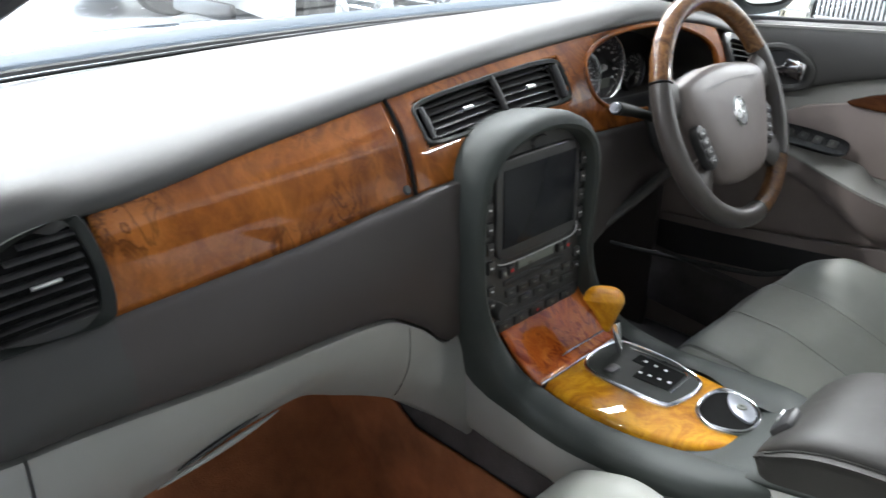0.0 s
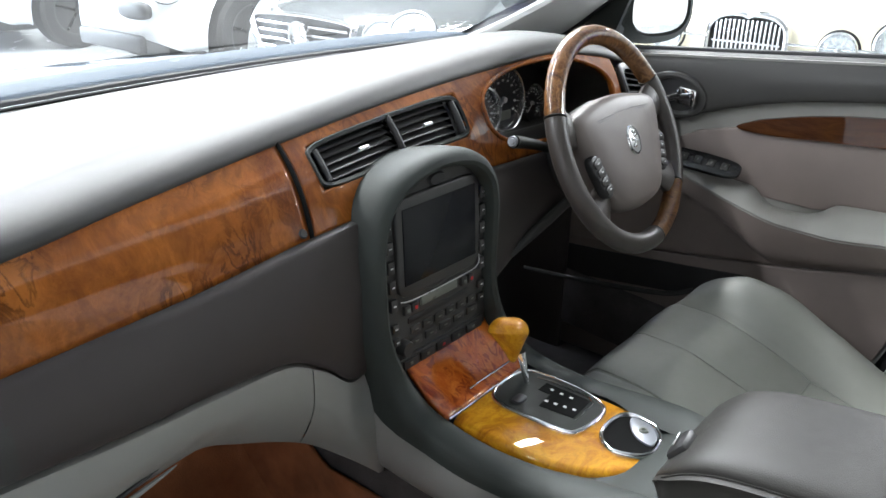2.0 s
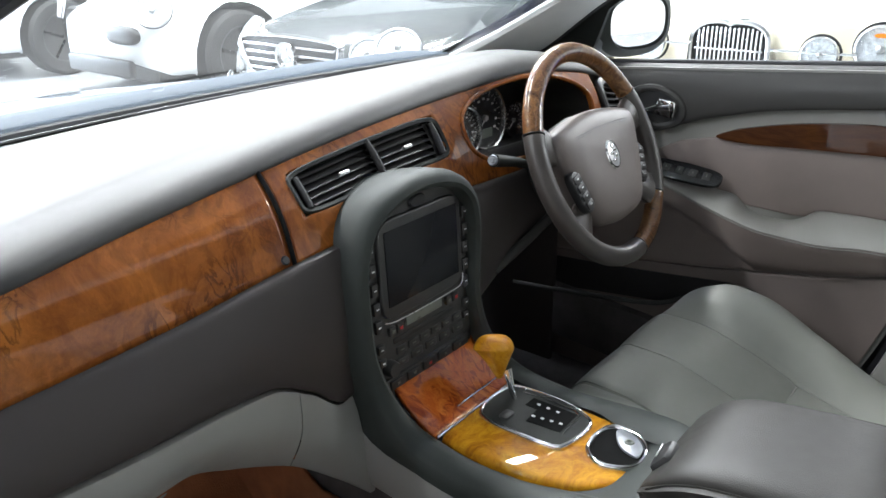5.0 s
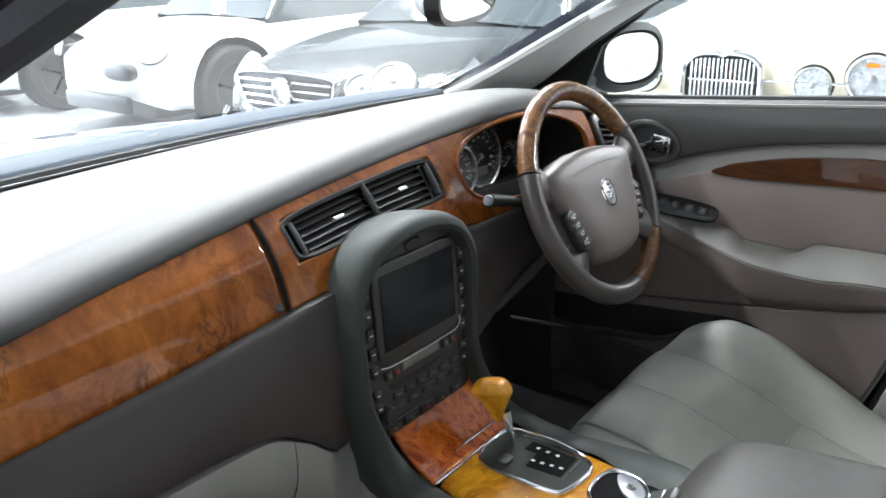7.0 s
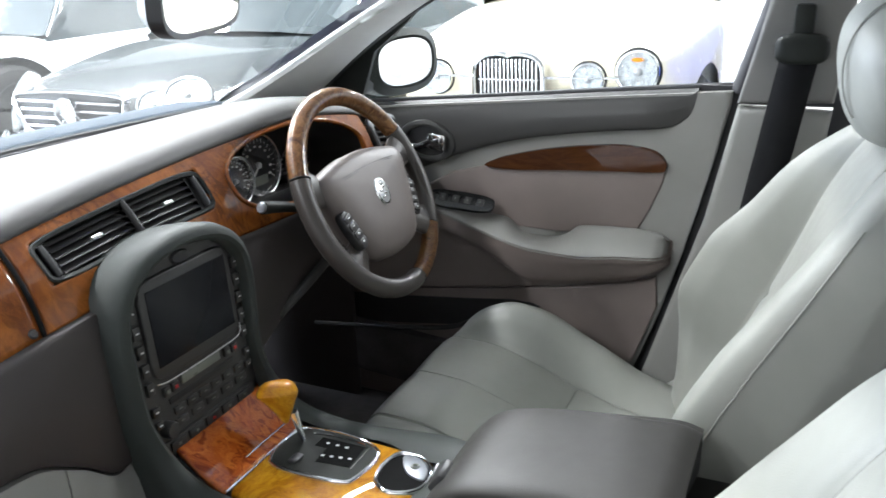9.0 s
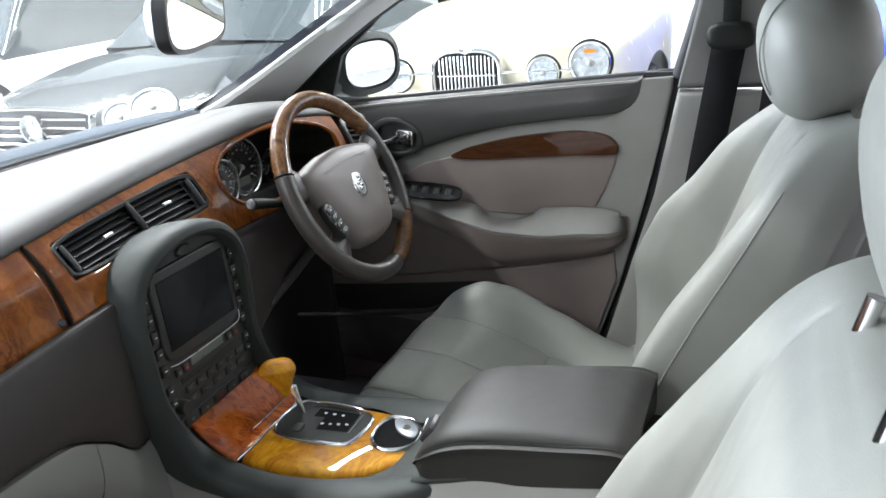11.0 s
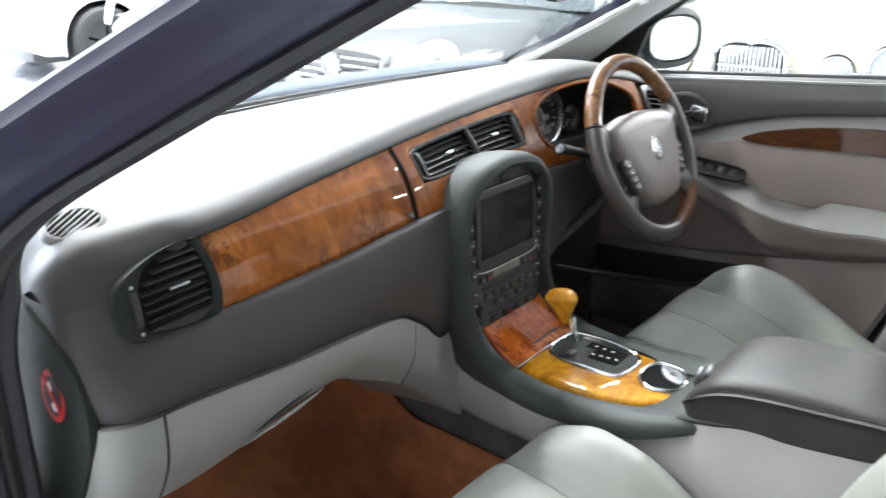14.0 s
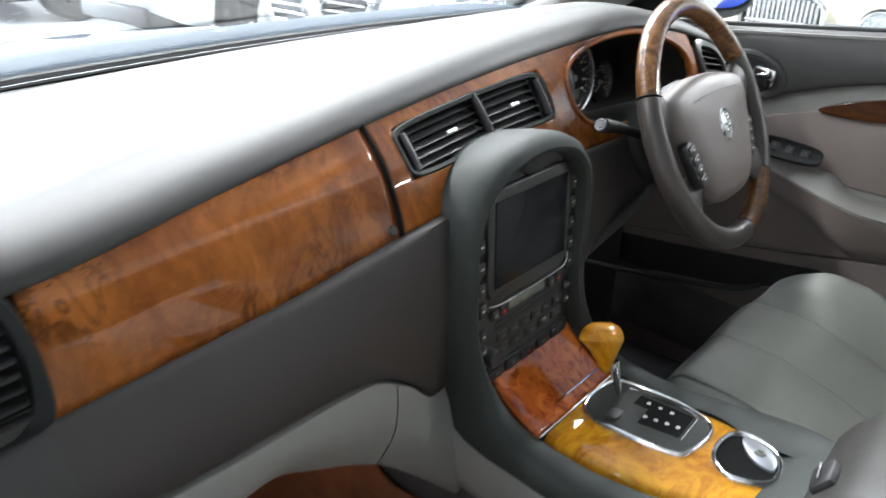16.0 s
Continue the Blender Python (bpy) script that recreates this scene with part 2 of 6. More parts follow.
def smooth_line(pts, n, closed=False):
    """A Catmull-Rom line through pts, n points."""
    pts = [Vector(p) for p in pts]
    k = len(pts)
    out = []
    spans = k if closed else k - 1
    for j in range(n):
        u = j * spans / (n if closed else n - 1)
        i = min(int(u), spans - 1)
        t = u - i
        if closed:
            p0, p1, p2, p3 = (pts[(i + a) % k] for a in (-1, 0, 1, 2))
        else:
            p0, p1, p2, p3 = (pts[min(max(i + a, 0), k - 1)] for a in (-1, 0, 1, 2))
        out.append(0.5 * ((2 * p1) + (p2 - p0) * t + (2 * p0 - 5 * p1 + 4 * p2 - p3) * t * t + (3 * p1 - p0 - 3 * p2 + p3) * t**3))
    return out


def thing(name, label, category, at=(0, 0, 0), group="", kind=""):
    ob = new(name)
    ob.location = at
    return tagged(ob, label, category, group, kind)


CABIN = Vector((-0.4, -0.7, 1.15))


def part(name, bm, material, parent=None, label="", sharp=38, thick=0.0, bevel=0.0, up=False):
    """Links a bmesh as one mesh object under a thing or part."""
    bmesh.ops.recalc_face_normals(bm, faces=bm.faces)
    if any(e.is_boundary for e in bm.edges):
        bm.normal_update()
        # open skins turn their face to the cabin
        if sum((f.normal.z if up else f.normal.dot(CABIN - f.calc_center_median())) * f.calc_area() for f in bm.faces) < 0:
            bmesh.ops.reverse_faces(bm, faces=bm.faces)
    me = bpy.data.meshes.new(name)
    bm.to_mesh(me)
    bm.free()
    me.materials.append(material)
    for p in me.polygons:
        p.use_smooth = True
    me.set_sharp_from_angle(angle=radians(sharp))
    ob = new(name, me)
    if parent is not None:
        ob.parent = parent
        if parent.type == "EMPTY":
            ob.matrix_parent_inverse = Matrix.Translation(-parent.location)
    if thick:
        mod = ob.modifiers.new("depth", "SOLIDIFY")
        mod.thickness, mod.offset = thick, -1
    if bevel:
        mod = ob.modifiers.new("edge", "BEVEL")
        mod.width, mod.segments, mod.limit_method = bevel, 2, "ANGLE"
    return tagged(ob, label)


def sheet(fn, nu, nv, keep=None, wrap_u=False, wrap_v=False):
    bm = bmesh.new()
    cu, cv = nu + (0 if wrap_u else 1), nv + (0 if wrap_v else 1)
    g = [[bm.verts.new(fn(i / nu, j / nv)) for j in range(cv)] for i in range(cu)]
    for i in range(nu):
        for j in range(nv):
            if keep and not keep((i + 0.5) / nu, (j + 0.5) / nv):
                continue
            a, b = (i + 1) % cu, (j + 1) % cv
            bm.faces.new((g[i][j], g[a][j], g[a][b], g[i][b]))
    loose = [v for v in bm.verts if not v.link_faces]
    bmesh.ops.delete(bm, geom=loose, context="VERTS")
    return bm


def capped(bm):
    """Closes the open ends of a bmesh."""
    edges = [e for e in bm.edges if e.is_boundary]
    if edges:
        bmesh.ops.holes_fill(bm, edges=edges, sides=0)
    return bm


def tube(pts, r, seg=10, closed=False):
    """A round bar along pts; r a number or a function of 0..1."""
    pts = [Vector(p) for p in pts]
    n = len(pts)
    rf = r if callable(r) else (lambda u: r)
    frames = []
    prev = None
    for i in range(n):
        a, b = (pts[i - 1], pts[(i + 1) % n]) if closed else (pts[max(i - 1, 0)], pts[min(i + 1, n - 1)])
        t = (b - a).normalized()
        if prev is None:
            ref = Vector((0, 0, 1)) if abs(t.z) < 0.9 else Vector((1, 0, 0))
            A = t.cross(ref).normalized()
        else:
            A = (prev - t * prev.dot(t)).normalized()
        prev = A
        frames.append((pts[i], A, t.cross(A)))

    def fn(u, v):
        i = round(u * (n if closed else n - 1)) % n
        p, A, B = frames[i]
        k = rf(i / max(1, n - 1))
        return p + A * (k * math.cos(v * math.tau)) + B * (k * math.sin(v * math.tau))
    bm = sheet(fn, n if closed else n - 1, seg, wrap_u=closed, wrap_v=True)
    return bm if closed else capped(bm)


def band(frames, profile, closed=False):
    """Sweeps a profile of (a, b) along frames of (place, A, B)."""
    n, m = len(frames), len(profile(0) if callable(profile) else profile)
    prof = profile if callable(profile) else (lambda u: profile)

    def fn(u, v):
        i = round(u * (n if closed else n - 1)) % n
        p, A, B = frames[i]
        a, b = prof(i / max(1, n - 1))[round(v * (m - 1))]
        return Vector(p) + Vector(A) * a + Vector(B) * b
    return sheet(fn, n if closed else n - 1, m - 1, wrap_u=closed)


def rbox(size, at=(0, 0, 0), r=0.004, rot=(0, 0, 0), seg=2):
    bm = bmesh.new()
    bmesh.ops.create_cube(bm, size=1, matrix=Matrix.Diagonal((*size, 1)))
    if r:
        bmesh.ops.bevel(bm, geom=list(bm.edges), offset=min(r, 0.45 * min(size)), segments=seg, profile=0.5, affect="EDGES")
    bmesh.ops.transform(bm, matrix=pose(*at, *rot), verts=bm.verts)
    return bm


def prism(outline, depth, m=Matrix(), r=0.0, seg=2):
    """A plate of an outline (x, y), from z = 0 to depth, its upper rim rounded by r, under the pose m."""
    bm = bmesh.new()
    f = bm.faces.new([bm.verts.new((p[0], p[1], 0)) for p in outline])
    ex = bmesh.ops.extrude_face_region(bm, geom=[f])
    top = [v for v in ex["geom"] if isinstance(v, bmesh.types.BMVert)]
    for v in top:
        v.co.z = depth
    if r:
        rim = [e for e in bm.edges if all(v in top for v in e.verts)]
        bmesh.ops.bevel(bm, geom=rim, offset=r, segments=seg, profile=0.5, affect="EDGES", clamp_overlap=True)
    bmesh.ops.transform(bm, matrix=m, verts=bm.verts)
    return bm


def ring_outline(pts, n=40):
    return [(p.x, p.y) for p in smooth_line([(*q, 0) for q in pts], n, True)]


def oval(rx, ry, n=28, cx=0.0, cy=0.0, power=2.0):
    out = []
    for i in range(n):
        a = math.tau * i / n
        c, s = math.cos(a), math.sin(a)
        k = 2.0 / power
        out.append((cx + rx * math.copysign(abs(c) ** k, c), cy + ry * math.copysign(abs(s) ** k, s)))
    return out


def lathe(profile, m=Matrix(), seg=28):
    def fn(u, v):
        r, z = profile[round(v * (len(profile) - 1))]
        return m @ Vector((r * math.cos(u * math.tau), r * math.sin(u * math.tau), z))
    bm = sheet(fn, seg, len(profile) - 1, wrap_u=True)
    bmesh.ops.remove_doubles(bm, verts=bm.verts, dist=1e-6)
    return capped(bm)


def blob(at, radii, m=Matrix(), nu=28, nv=16, power=2.0):
    k = 2.0 / power

    def sp(x):
        return math.copysign(abs(x) ** k, x)

    def fn(u, v):
        a, b = u * math.tau, (v - 0.5) * math.pi
        return m @ (Vector(at) + Vector((radii[0] * sp(math.cos(b)) * sp(math.cos(a)), radii[1] * sp(math.cos(b)) * sp(math.sin(a)), radii[2] * sp(math.sin(b)))))
    bm = sheet(fn, nu, nv, wrap_u=True)
    bmesh.ops.remove_doubles(bm, verts=bm.verts, dist=1e-6)
    return bm


def facing(origin, normal, up=(0, 0, 1)):
    """A pose whose z points along normal and whose y points upwards."""
    z = Vector(normal).normalized()
    x = Vector(up).cross(z).normalized()
    y = z.cross(x)
    return Matrix.Translation(origin) @ Matrix((x, y, z)).transposed().to_4x4()


def merged(*bms):
    """One bmesh out of several."""
    out = bmesh.new()
    for b in bms:
        me = bpy.data.meshes.new("tmp")
        b.to_mesh(me)
        b.free()
        out.from_mesh(me)
        bpy.data.meshes.remove(me)
    return out

# ---- the showroom ----
FLOOR = surface("pale_showroom_floor", (0.36, 0.37, 0.38), 0.25, 300, 0.03, 0.06, 0.8)
WALLPAINT = surface("white_wall_paint", (0.8, 0.8, 0.78), 0.7, 200, 0.08, 0.03, 1.5)


CEILPAINT = surface("grey_ceiling_paint", (0.44, 0.435, 0.43), 0.7, 200, 0.08, 0.03, 1.5)
GREYWALL = surface("grey_wall_paint", (0.56, 0.54, 0.525), 0.7, 200, 0.08, 0.03, 1.5)


def structure(name, bm, material, label, category):
    return tagged(part(name, bm, material, None, label), label, category, "", "structure")


structure("floor", rbox((17, 22, 0.2), (1.5, 2, -0.1), 0), FLOOR, "pale glossy showroom floor under the parked cars", "floor")
structure("ceiling", rbox((17, 22, 0.2), (1.5, 2, CEILING + 0.1), 0), CEILPAINT, "dull grey showroom ceiling high over the cars", "ceiling")
structure("wall_east", rbox((0.2, 22, CEILING), (10.1, 2, CEILING / 2), 0), WALLPAINT, "white painted showroom wall behind the parked row", "wall")
structure("wall_west", rbox((0.2, 22, CEILING), (-7.1, 2, CEILING / 2), 0), GREYWALL, "grey painted showroom wall", "wall")
def wall_with_window(name, x0, x1, y, wx0, wx1, z0, z1, label):
    piece = lambda a, b, c, d: rbox((b - a, 0.2, d - c), ((a + b) / 2, y, (c + d) / 2), 0)
    return structure(name, merged(piece(x0, wx0, 0, CEILING), piece(wx1, x1, 0, CEILING), piece(wx0, wx1, 0, z0), piece(wx0, wx1, z1, CEILING)), WALLPAINT, label, "wall")


wall_with_window("wall_north", -7, 10, 13.1, -4.4, 4.4, 0.9, 3.3, "white painted showroom wall with a wide shop window")
structure("window_1", merged(*[rbox((0.06, 0.08, 2.4), (-4.4 + 2.2 * i, 13.06, 2.1), 0.004) for i in range(5)], rbox((8.8, 0.08, 0.06), (0, 13.06, 0.93), 0.004), rbox((8.8, 0.08, 0.06), (0, 13.06, 3.27), 0.004)), SILVER, "silver framed shop window in the far wall", "window")
structure("wall_south", rbox((17, 0.2, CEILING), (1.5, -9.1, CEILING / 2), 0), GREYWALL, "grey painted showroom wall", "wall")

# ---- dashboard ----
SCREEN_Y = lambda x: 0.44 - 0.16 * x * x
FASCIA = keyed((-0.69, -0.050, 0.872, -0.025, 0.958), (-0.53, -0.064, 0.886, -0.032, 0.964), (-0.36, -0.060, 0.890, -0.010, 0.976), (-0.20, -0.050, 0.897, 0.012, 0.986),
               (0.0, -0.032, 0.898, 0.032, 0.998), (0.20, -0.015, 0.882, 0.046, 1.005), (0.37, -0.005, 0.872, 0.050, 1.009), (0.53, -0.008, 0.872, 0.044, 0.992), (0.69, -0.02, 0.872, 0.02, 0.95))

LOW = keyed((-0.69, -0.060, 0.806), (-0.61, -0.078, 0.808), (-0.45, -0.080, 0.798), (-0.32, -0.076, 0.790), (-0.26, -0.070, 0.780), (-0.20, -0.062, 0.745), (-0.14, -0.05, 0.70), (0.1, -0.03, 0.70), (0.3, -0.03, 0.77), (0.69, -0.05, 0.79))

def fascia(x, s, out=0.0):
    """The upright face of the dashboard, s from its lower to its upper edge, out metres in front."""
    yb, zb, yt, zt = FASCIA(x)
    n = Vector((0, -(zt - zb), yt - yb)).normalized()
    bulge = 0.009 * math.sin(math.pi * min(1, max(0, s)))
    return Vector((x, yb + (yt - yb) * s, zb + (zt - zb) * s)) + n * (bulge + out)


def wrap(p, x0=-0.632, r=0.044):
    """Turns what lies beyond the dashboard's left end round the corner."""
    e = x0 - p.x
    if e <= 0:
        return p
    a = min(e / r, math.pi / 2)
    return Vector((x0 - r * math.sin(a), p.y + r * (1 - math.cos(a)) + max(0.0, e - r * math.pi / 2), p.z))


dashboard = thing("dashboard", "charcoal car dashboard with walnut fascia and pale grey glovebox", "dashboard", (0, 0.1, 0.7))


def dash_top(u, v):
    x = -0.70 + 1.39 * u
    yb, zb, yt, zt = FASCIA(x)
    ys = SCREEN_Y(x)
    fall = max(0.0, (abs(x) - 0.615) / 0.075)
    end = max(0.0, (-x - 0.632) / 0.068)
    crest = zt + 0.013
    e = min(1.0, max(0.0, (-0.534 - x) / 0.03))
    soft = lambda a, b: (a[0] + (b[0] - a[0]) * e, a[1] + (b[1] - a[1]) * e)
    face = lambda s: fascia(x, s, 0.0006)[1:]
    rows = ((ys + 0.02, 0.955), (ys - 0.01, 0.972), (ys * 0.6 + yt * 0.4, 0.5 * (0.990 + crest)), (yt + 0.085, crest + 0.0115), (yt + 0.048, crest + 0.0110),
            (yt + 0.018, crest + 0.0070), soft((yt - 0.001, crest - 0.0025), (yt + 0.002, crest - 0.008)), soft((yt - 0.0075, zt - 0.001), face(0.88)), soft((yt + 0.004, zt - 0.007), face(0.74)), soft((yt + 0.03, zt - 0.008), face(0.60)))
    p = smooth_line([(x, *r) for r in rows], 37)[round(v * 36)]
    p.z -= 0.040 * fall * fall * min(1.0, max(0.0, (p.y - yt) / 0.06))
    p.z -= 0.034 * (1 - math.cos(min(1.0, end) * math.pi / 2)) * (1 - 2.0 * max(0.0, v - 0.72))
    return wrap(p)


part("top_pad", sheet(dash_top, 139, 36), CHARCOAL, dashboard, "soft padded charcoal dashboard top", up=True)
SEAM = -0.196


def fascia_piece(x0, x1, s0, s1, out, nu, nv, keep=None):
    def fn(u, v):
        return fascia(x0 + (x1 - x0) * u + (0.011 * (v - 0.5)), s0 + (s1 - s0) * v, out)
    k = (lambda u, v: keep(x0 + (x1 - x0) * u, s0 + (s1 - s0) * v)) if keep else None
    return sheet(fn, nu, nv, k)


part("glovebox_veneer", fascia_piece(-0.532, SEAM - 0.0025, 0, 1, 0.003, 40, 14), WALNUT, dashboard, "glossy walnut veneer panel", thick=0.008)


def end_pad(u, v):
    """One soft skin from the dashboard's crest down to its lower edge, round the left end."""
    x = -0.531 - 0.42 * u
    yb, zb, yt, zt = FASCIA(x)
    yl, zl = LOW(x)
    crest = zt + 0.013
    end = min(1.0, max(0.0, (-x - 0.632) / 0.068))
    drop = 0.034 * (1 - math.cos(end * math.pi / 2))
    f = lambda s, out=-0.0005: fascia(x, s, out)
    rows = [f(0.80, -0.004), f(0.70, -0.002), f(0.60), f(0.30),
            Vector((x, yb - 0.003, zb + 0.006)), Vector((x, yb - 0.014, zb - 0.012)), Vector((x, 0.5 * (yb + yl) - 0.016, 0.5 * (zb + zl))), Vector((x, yl - 0.006, zl + 0.012)), Vector((x, yl + 0.004, zl)), Vector((x, yl + 0.03, zl - 0.002))]
    for k, w in enumerate((0.6, 0.5, 0.42, 0.1)):
        rows[k].z -= drop * w
    return wrap(smooth_line(rows, 49)[round(v * 48)])


part("end_pad", sheet(end_pad, 70, 48), CHARCOAL, dashboard, "charcoal padding round the end vent")
part("backing", fascia_piece(-0.60, 0.685, -0.08, 1.0, -0.006, 60, 6, lambda x, s: x < -0.16), BLACK, dashboard)
VENT = (-0.162, 0.126, 0.37, 0.82)
CLUSTER_C, CLUSTER_R = (0.364, 0.52), (0.186, 0.41)


def mid_keep(x, s):
    if VENT[0] < x < VENT[1] and VENT[2] < s < VENT[3]:
        return False
    a, b = (x - CLUSTER_C[0]) / CLUSTER_R[0], (s - CLUSTER_C[1]) / CLUSTER_R[1]
    return abs(a) ** 2.6 + abs(b) ** 2.6 > 1.0


part("centre_veneer", fascia_piece(SEAM + 0.0025, 0.575, 0, 1, 0.003, 150, 36, mid_keep), WALNUT, dashboard, "glossy walnut veneer round the vents", thick=0.007)
part("shut_line", tube([fascia(SEAM + 0.011 * (i / 20 - 0.5), i / 20, 0.0028) for i in range(21)], 0.0031, 8), PITBLACK, dashboard)
part("key_lock", lathe([(0.0, 0.002), (0.004, 0.002), (0.0055, 0.0)], facing(fascia(-0.212, 0.07, 0.0035), (0, -1, 0.6)), 16), BLACK, dashboard)

# lower pad, dark


def low_pad(u, v):
    x = -0.534 + 1.219 * u
    yb, zb, yt, zt = FASCIA(x)
    yl, zl = LOW(x)
    p = smooth_line([(x, yb + 0.02, zb + 0.004), (x, yb - 0.004, zb + 0.001), (x, yb - 0.014, zb - 0.012), (x, 0.5 * (yb + yl) - 0.016, 0.5 * (zb + zl)), (x, yl - 0.006, zl + 0.012), (x, yl + 0.004, zl), (x, yl + 0.03, zl - 0.002)], 25)
    return wrap(p[round(v * 24)])


part("lower_pad", sheet(low_pad, 90, 24), LOWPAD, dashboard, "dark charcoal padded lower dashboard")

lock_m = facing(fascia(-0.209, 0.16, 0.0005), (0, -0.95, 0.25))
part("lock_plug", lathe([(0, 0.0012), (0.0042, 0.0012), (0.0052, 0.0004), (0.0054, -0.002)], lock_m, 20), PLATE, dashboard, "dark glovebox lock")
# pale glovebox lid and knee trim
KNEE = keyed((-0.685, -0.035, 0.690), (-0.60, -0.045, 0.688), (-0.50, -0.045, 0.697), (-0.42, -0.042, 0.711), (-0.36, -0.038, 0.712), (-0.30, -0.035, 0.688), (-0.22, -0.035, 0.645), (-0.16, -0.045, 0.595), (-0.118, -0.06, 0.555))


def knee(x0, x1):
    def fn(u, v):
        x = x0 + (x1 - x0) * u
        yl, zl = LOW(x)
        yk, zk = KNEE(x)
        p = smooth_line([(x, yl + 0.03, zl - 0.003), (x, yl + 0.004, zl - 0.003), (x, yl - 0.001, zl - 0.01), (x, 0.55 * yl + 0.45 * yk - 0.012, 0.5 * (zl + zk)), (x, yk - 0.006, zk + 0.008), (x, yk + 0.006, zk), (x, yk + 0.06, zk - 0.004), (x, yk + 0.2, zk - 0.03)], 29)
        return wrap(p[round(v * 28)], -0.645, 0.03)
    return fn


part("end_trim", sheet(knee(-0.78, -0.6175), 26, 28), PALE, dashboard, "pale grey end trim")
part("glovebox_lid", sheet(knee(-0.6145, -0.222), 44, 28), PALE, dashboard, "pale grey glovebox lid")
part("knee_trim", sheet(knee(-0.2205, -0.112), 16, 28), PALE, dashboard, "pale grey knee trim beside the console")
part("latch_recess", tube(smooth_line([(-0.50, -0.067, 0.722), (-0.455, -0.064, 0.7285), (-0.40, -0.0585, 0.735)], 12), lambda u: 0.0006 + 0.0019 * math.sin(math.pi * u), 8), BLACK, dashboard)
part("latch", tube(smooth_line([(-0.52, -0.0665, 0.713), (-0.45, -0.066, 0.7215), (-0.39, -0.0615, 0.7285)], 12), lambda u: 0.0006 + 0.0022 * math.sin(math.pi * u), 8), PALE, dashboard)

# end cap with the warning roundel; charcoal coloured near black for its shade
part("end_cap", prism(ring_outline([(0.30, 0.925), (0.10, 0.922), (0.03, 0.908), (-0.028, 0.872), (-0.05, 0.815), (-0.03, 0.75), (0.03, 0.665), (0.15, 0.63), (0.30, 0.63)], 48), 0.012,
                      facing((-0.668, 0, 0), (-1, 0, 0)) @ Matrix.Scale(-1, 4, (1, 0, 0)), 0.006), PLATE, dashboard, "end panel of the dashboard, blackened for its shade")
roundel = facing((-0.6805, 0.012, 0.823), (-1, -0.05, 0.05))
part("warning_label", prism(oval(0.021, 0.029), 0.0008, roundel), RED, dashboard, "round red and white airbag warning label")
part("label_field", prism(oval(0.0155, 0.0225), 0.0012, roundel), DIAL, dashboard)
part("label_marks", merged(prism(oval(0.0045, 0.006, 16, -0.004, 0.009), 0.0016, roundel), prism(oval(0.006, 0.005, 16, 0.003, -0.011), 0.0016, roundel)), WHITEMARK, dashboard)
part("label_bar", prism([(-0.016, 0.017), (-0.013, 0.02), (0.016, -0.017), (0.013, -0.02)][::-1], 0.0019, roundel), RED, dashboard)


# vents
def vent_frame(x0, x1, s0, s1, w, out=0.006, n=48, power=7):
    """A rounded frame that lies on the fascia."""
    cx, cs, rx, rs = (x0 + x1) / 2, (s0 + s1) / 2, (x1 - x0) / 2, (s1 - s0) / 2
    ring = oval(1, 1, n, power=power)

    def fn(u, v):
        a, b = ring[round(u * n) % n]
        k, o = ((1.0, 0.001), (1.0, out), (1.0 - 0.3 * w / rx, out + 0.002), (1.0 - w / rx, out), (1.0 - w / rx, -0.03))[round(v * 4)]
        ks = 1 - (1 - k) * rx / (rs * 0.115)
        return fascia(cx + rx * a * k, cs + rs * b * ks, o)
    return sheet(fn, n, 4, wrap_u=True)


def vent_slats(x0, x1, s0, s1, n, parent, depth=-0.010):
    """Flat blades, their front edges rounded."""
    for i in range(n):
        s = s0 + (s1 - s0) * (i + 0.5) / n
        def fn(u, v, s=s):
            a = v * math.tau
            f = fascia(x0 + (x1 - x0) * u, s, depth)
            return f + Vector((0, 0.010 * math.cos(a), 0.0010 * math.sin(a) + 0.001 * math.cos(a)))
        part("slat", capped(sheet(fn, 6, 12, wrap_v=True)), BLADE, parent)


centre_vents = thing("centre_vents", "pair of black slatted air vents in the walnut fascia", "air vent", (0, 0.0, 0.95))
part("vent_frame", vent_frame(-0.166, 0.130, 0.34, 0.85, 0.0055, 0.003), PLATE, centre_vents)
part("vent_box", fascia_piece(-0.162, 0.126, 0.37, 0.82, -0.045, 12, 4), PITBLACK, centre_vents)
part("divider", capped(sheet(lambda u, v: fascia(-0.016 + 0.004 * math.cos(v * math.tau), 0.36 + 0.47 * u, 0.001 + 0.005 * math.sin(v * math.tau)), 8, 10, wrap_v=True)), BLADE, centre_vents)
for x0, x1 in ((-0.139, -0.021), (-0.011, 0.104)):
    vent_slats(x0, x1, 0.37, 0.83, 6, centre_vents)
    cx = (x0 + x1) / 2
    part("vane_tab", capped(sheet(lambda u, v, cx=cx: fascia(cx - 0.008 + 0.016 * u, 0.60 + 0.022 * math.sin(v * math.tau), 0.003 + 0.002 * math.cos(v * math.tau)), 6, 10, wrap_v=True)), SILVER, centre_vents, "silver vane tab")
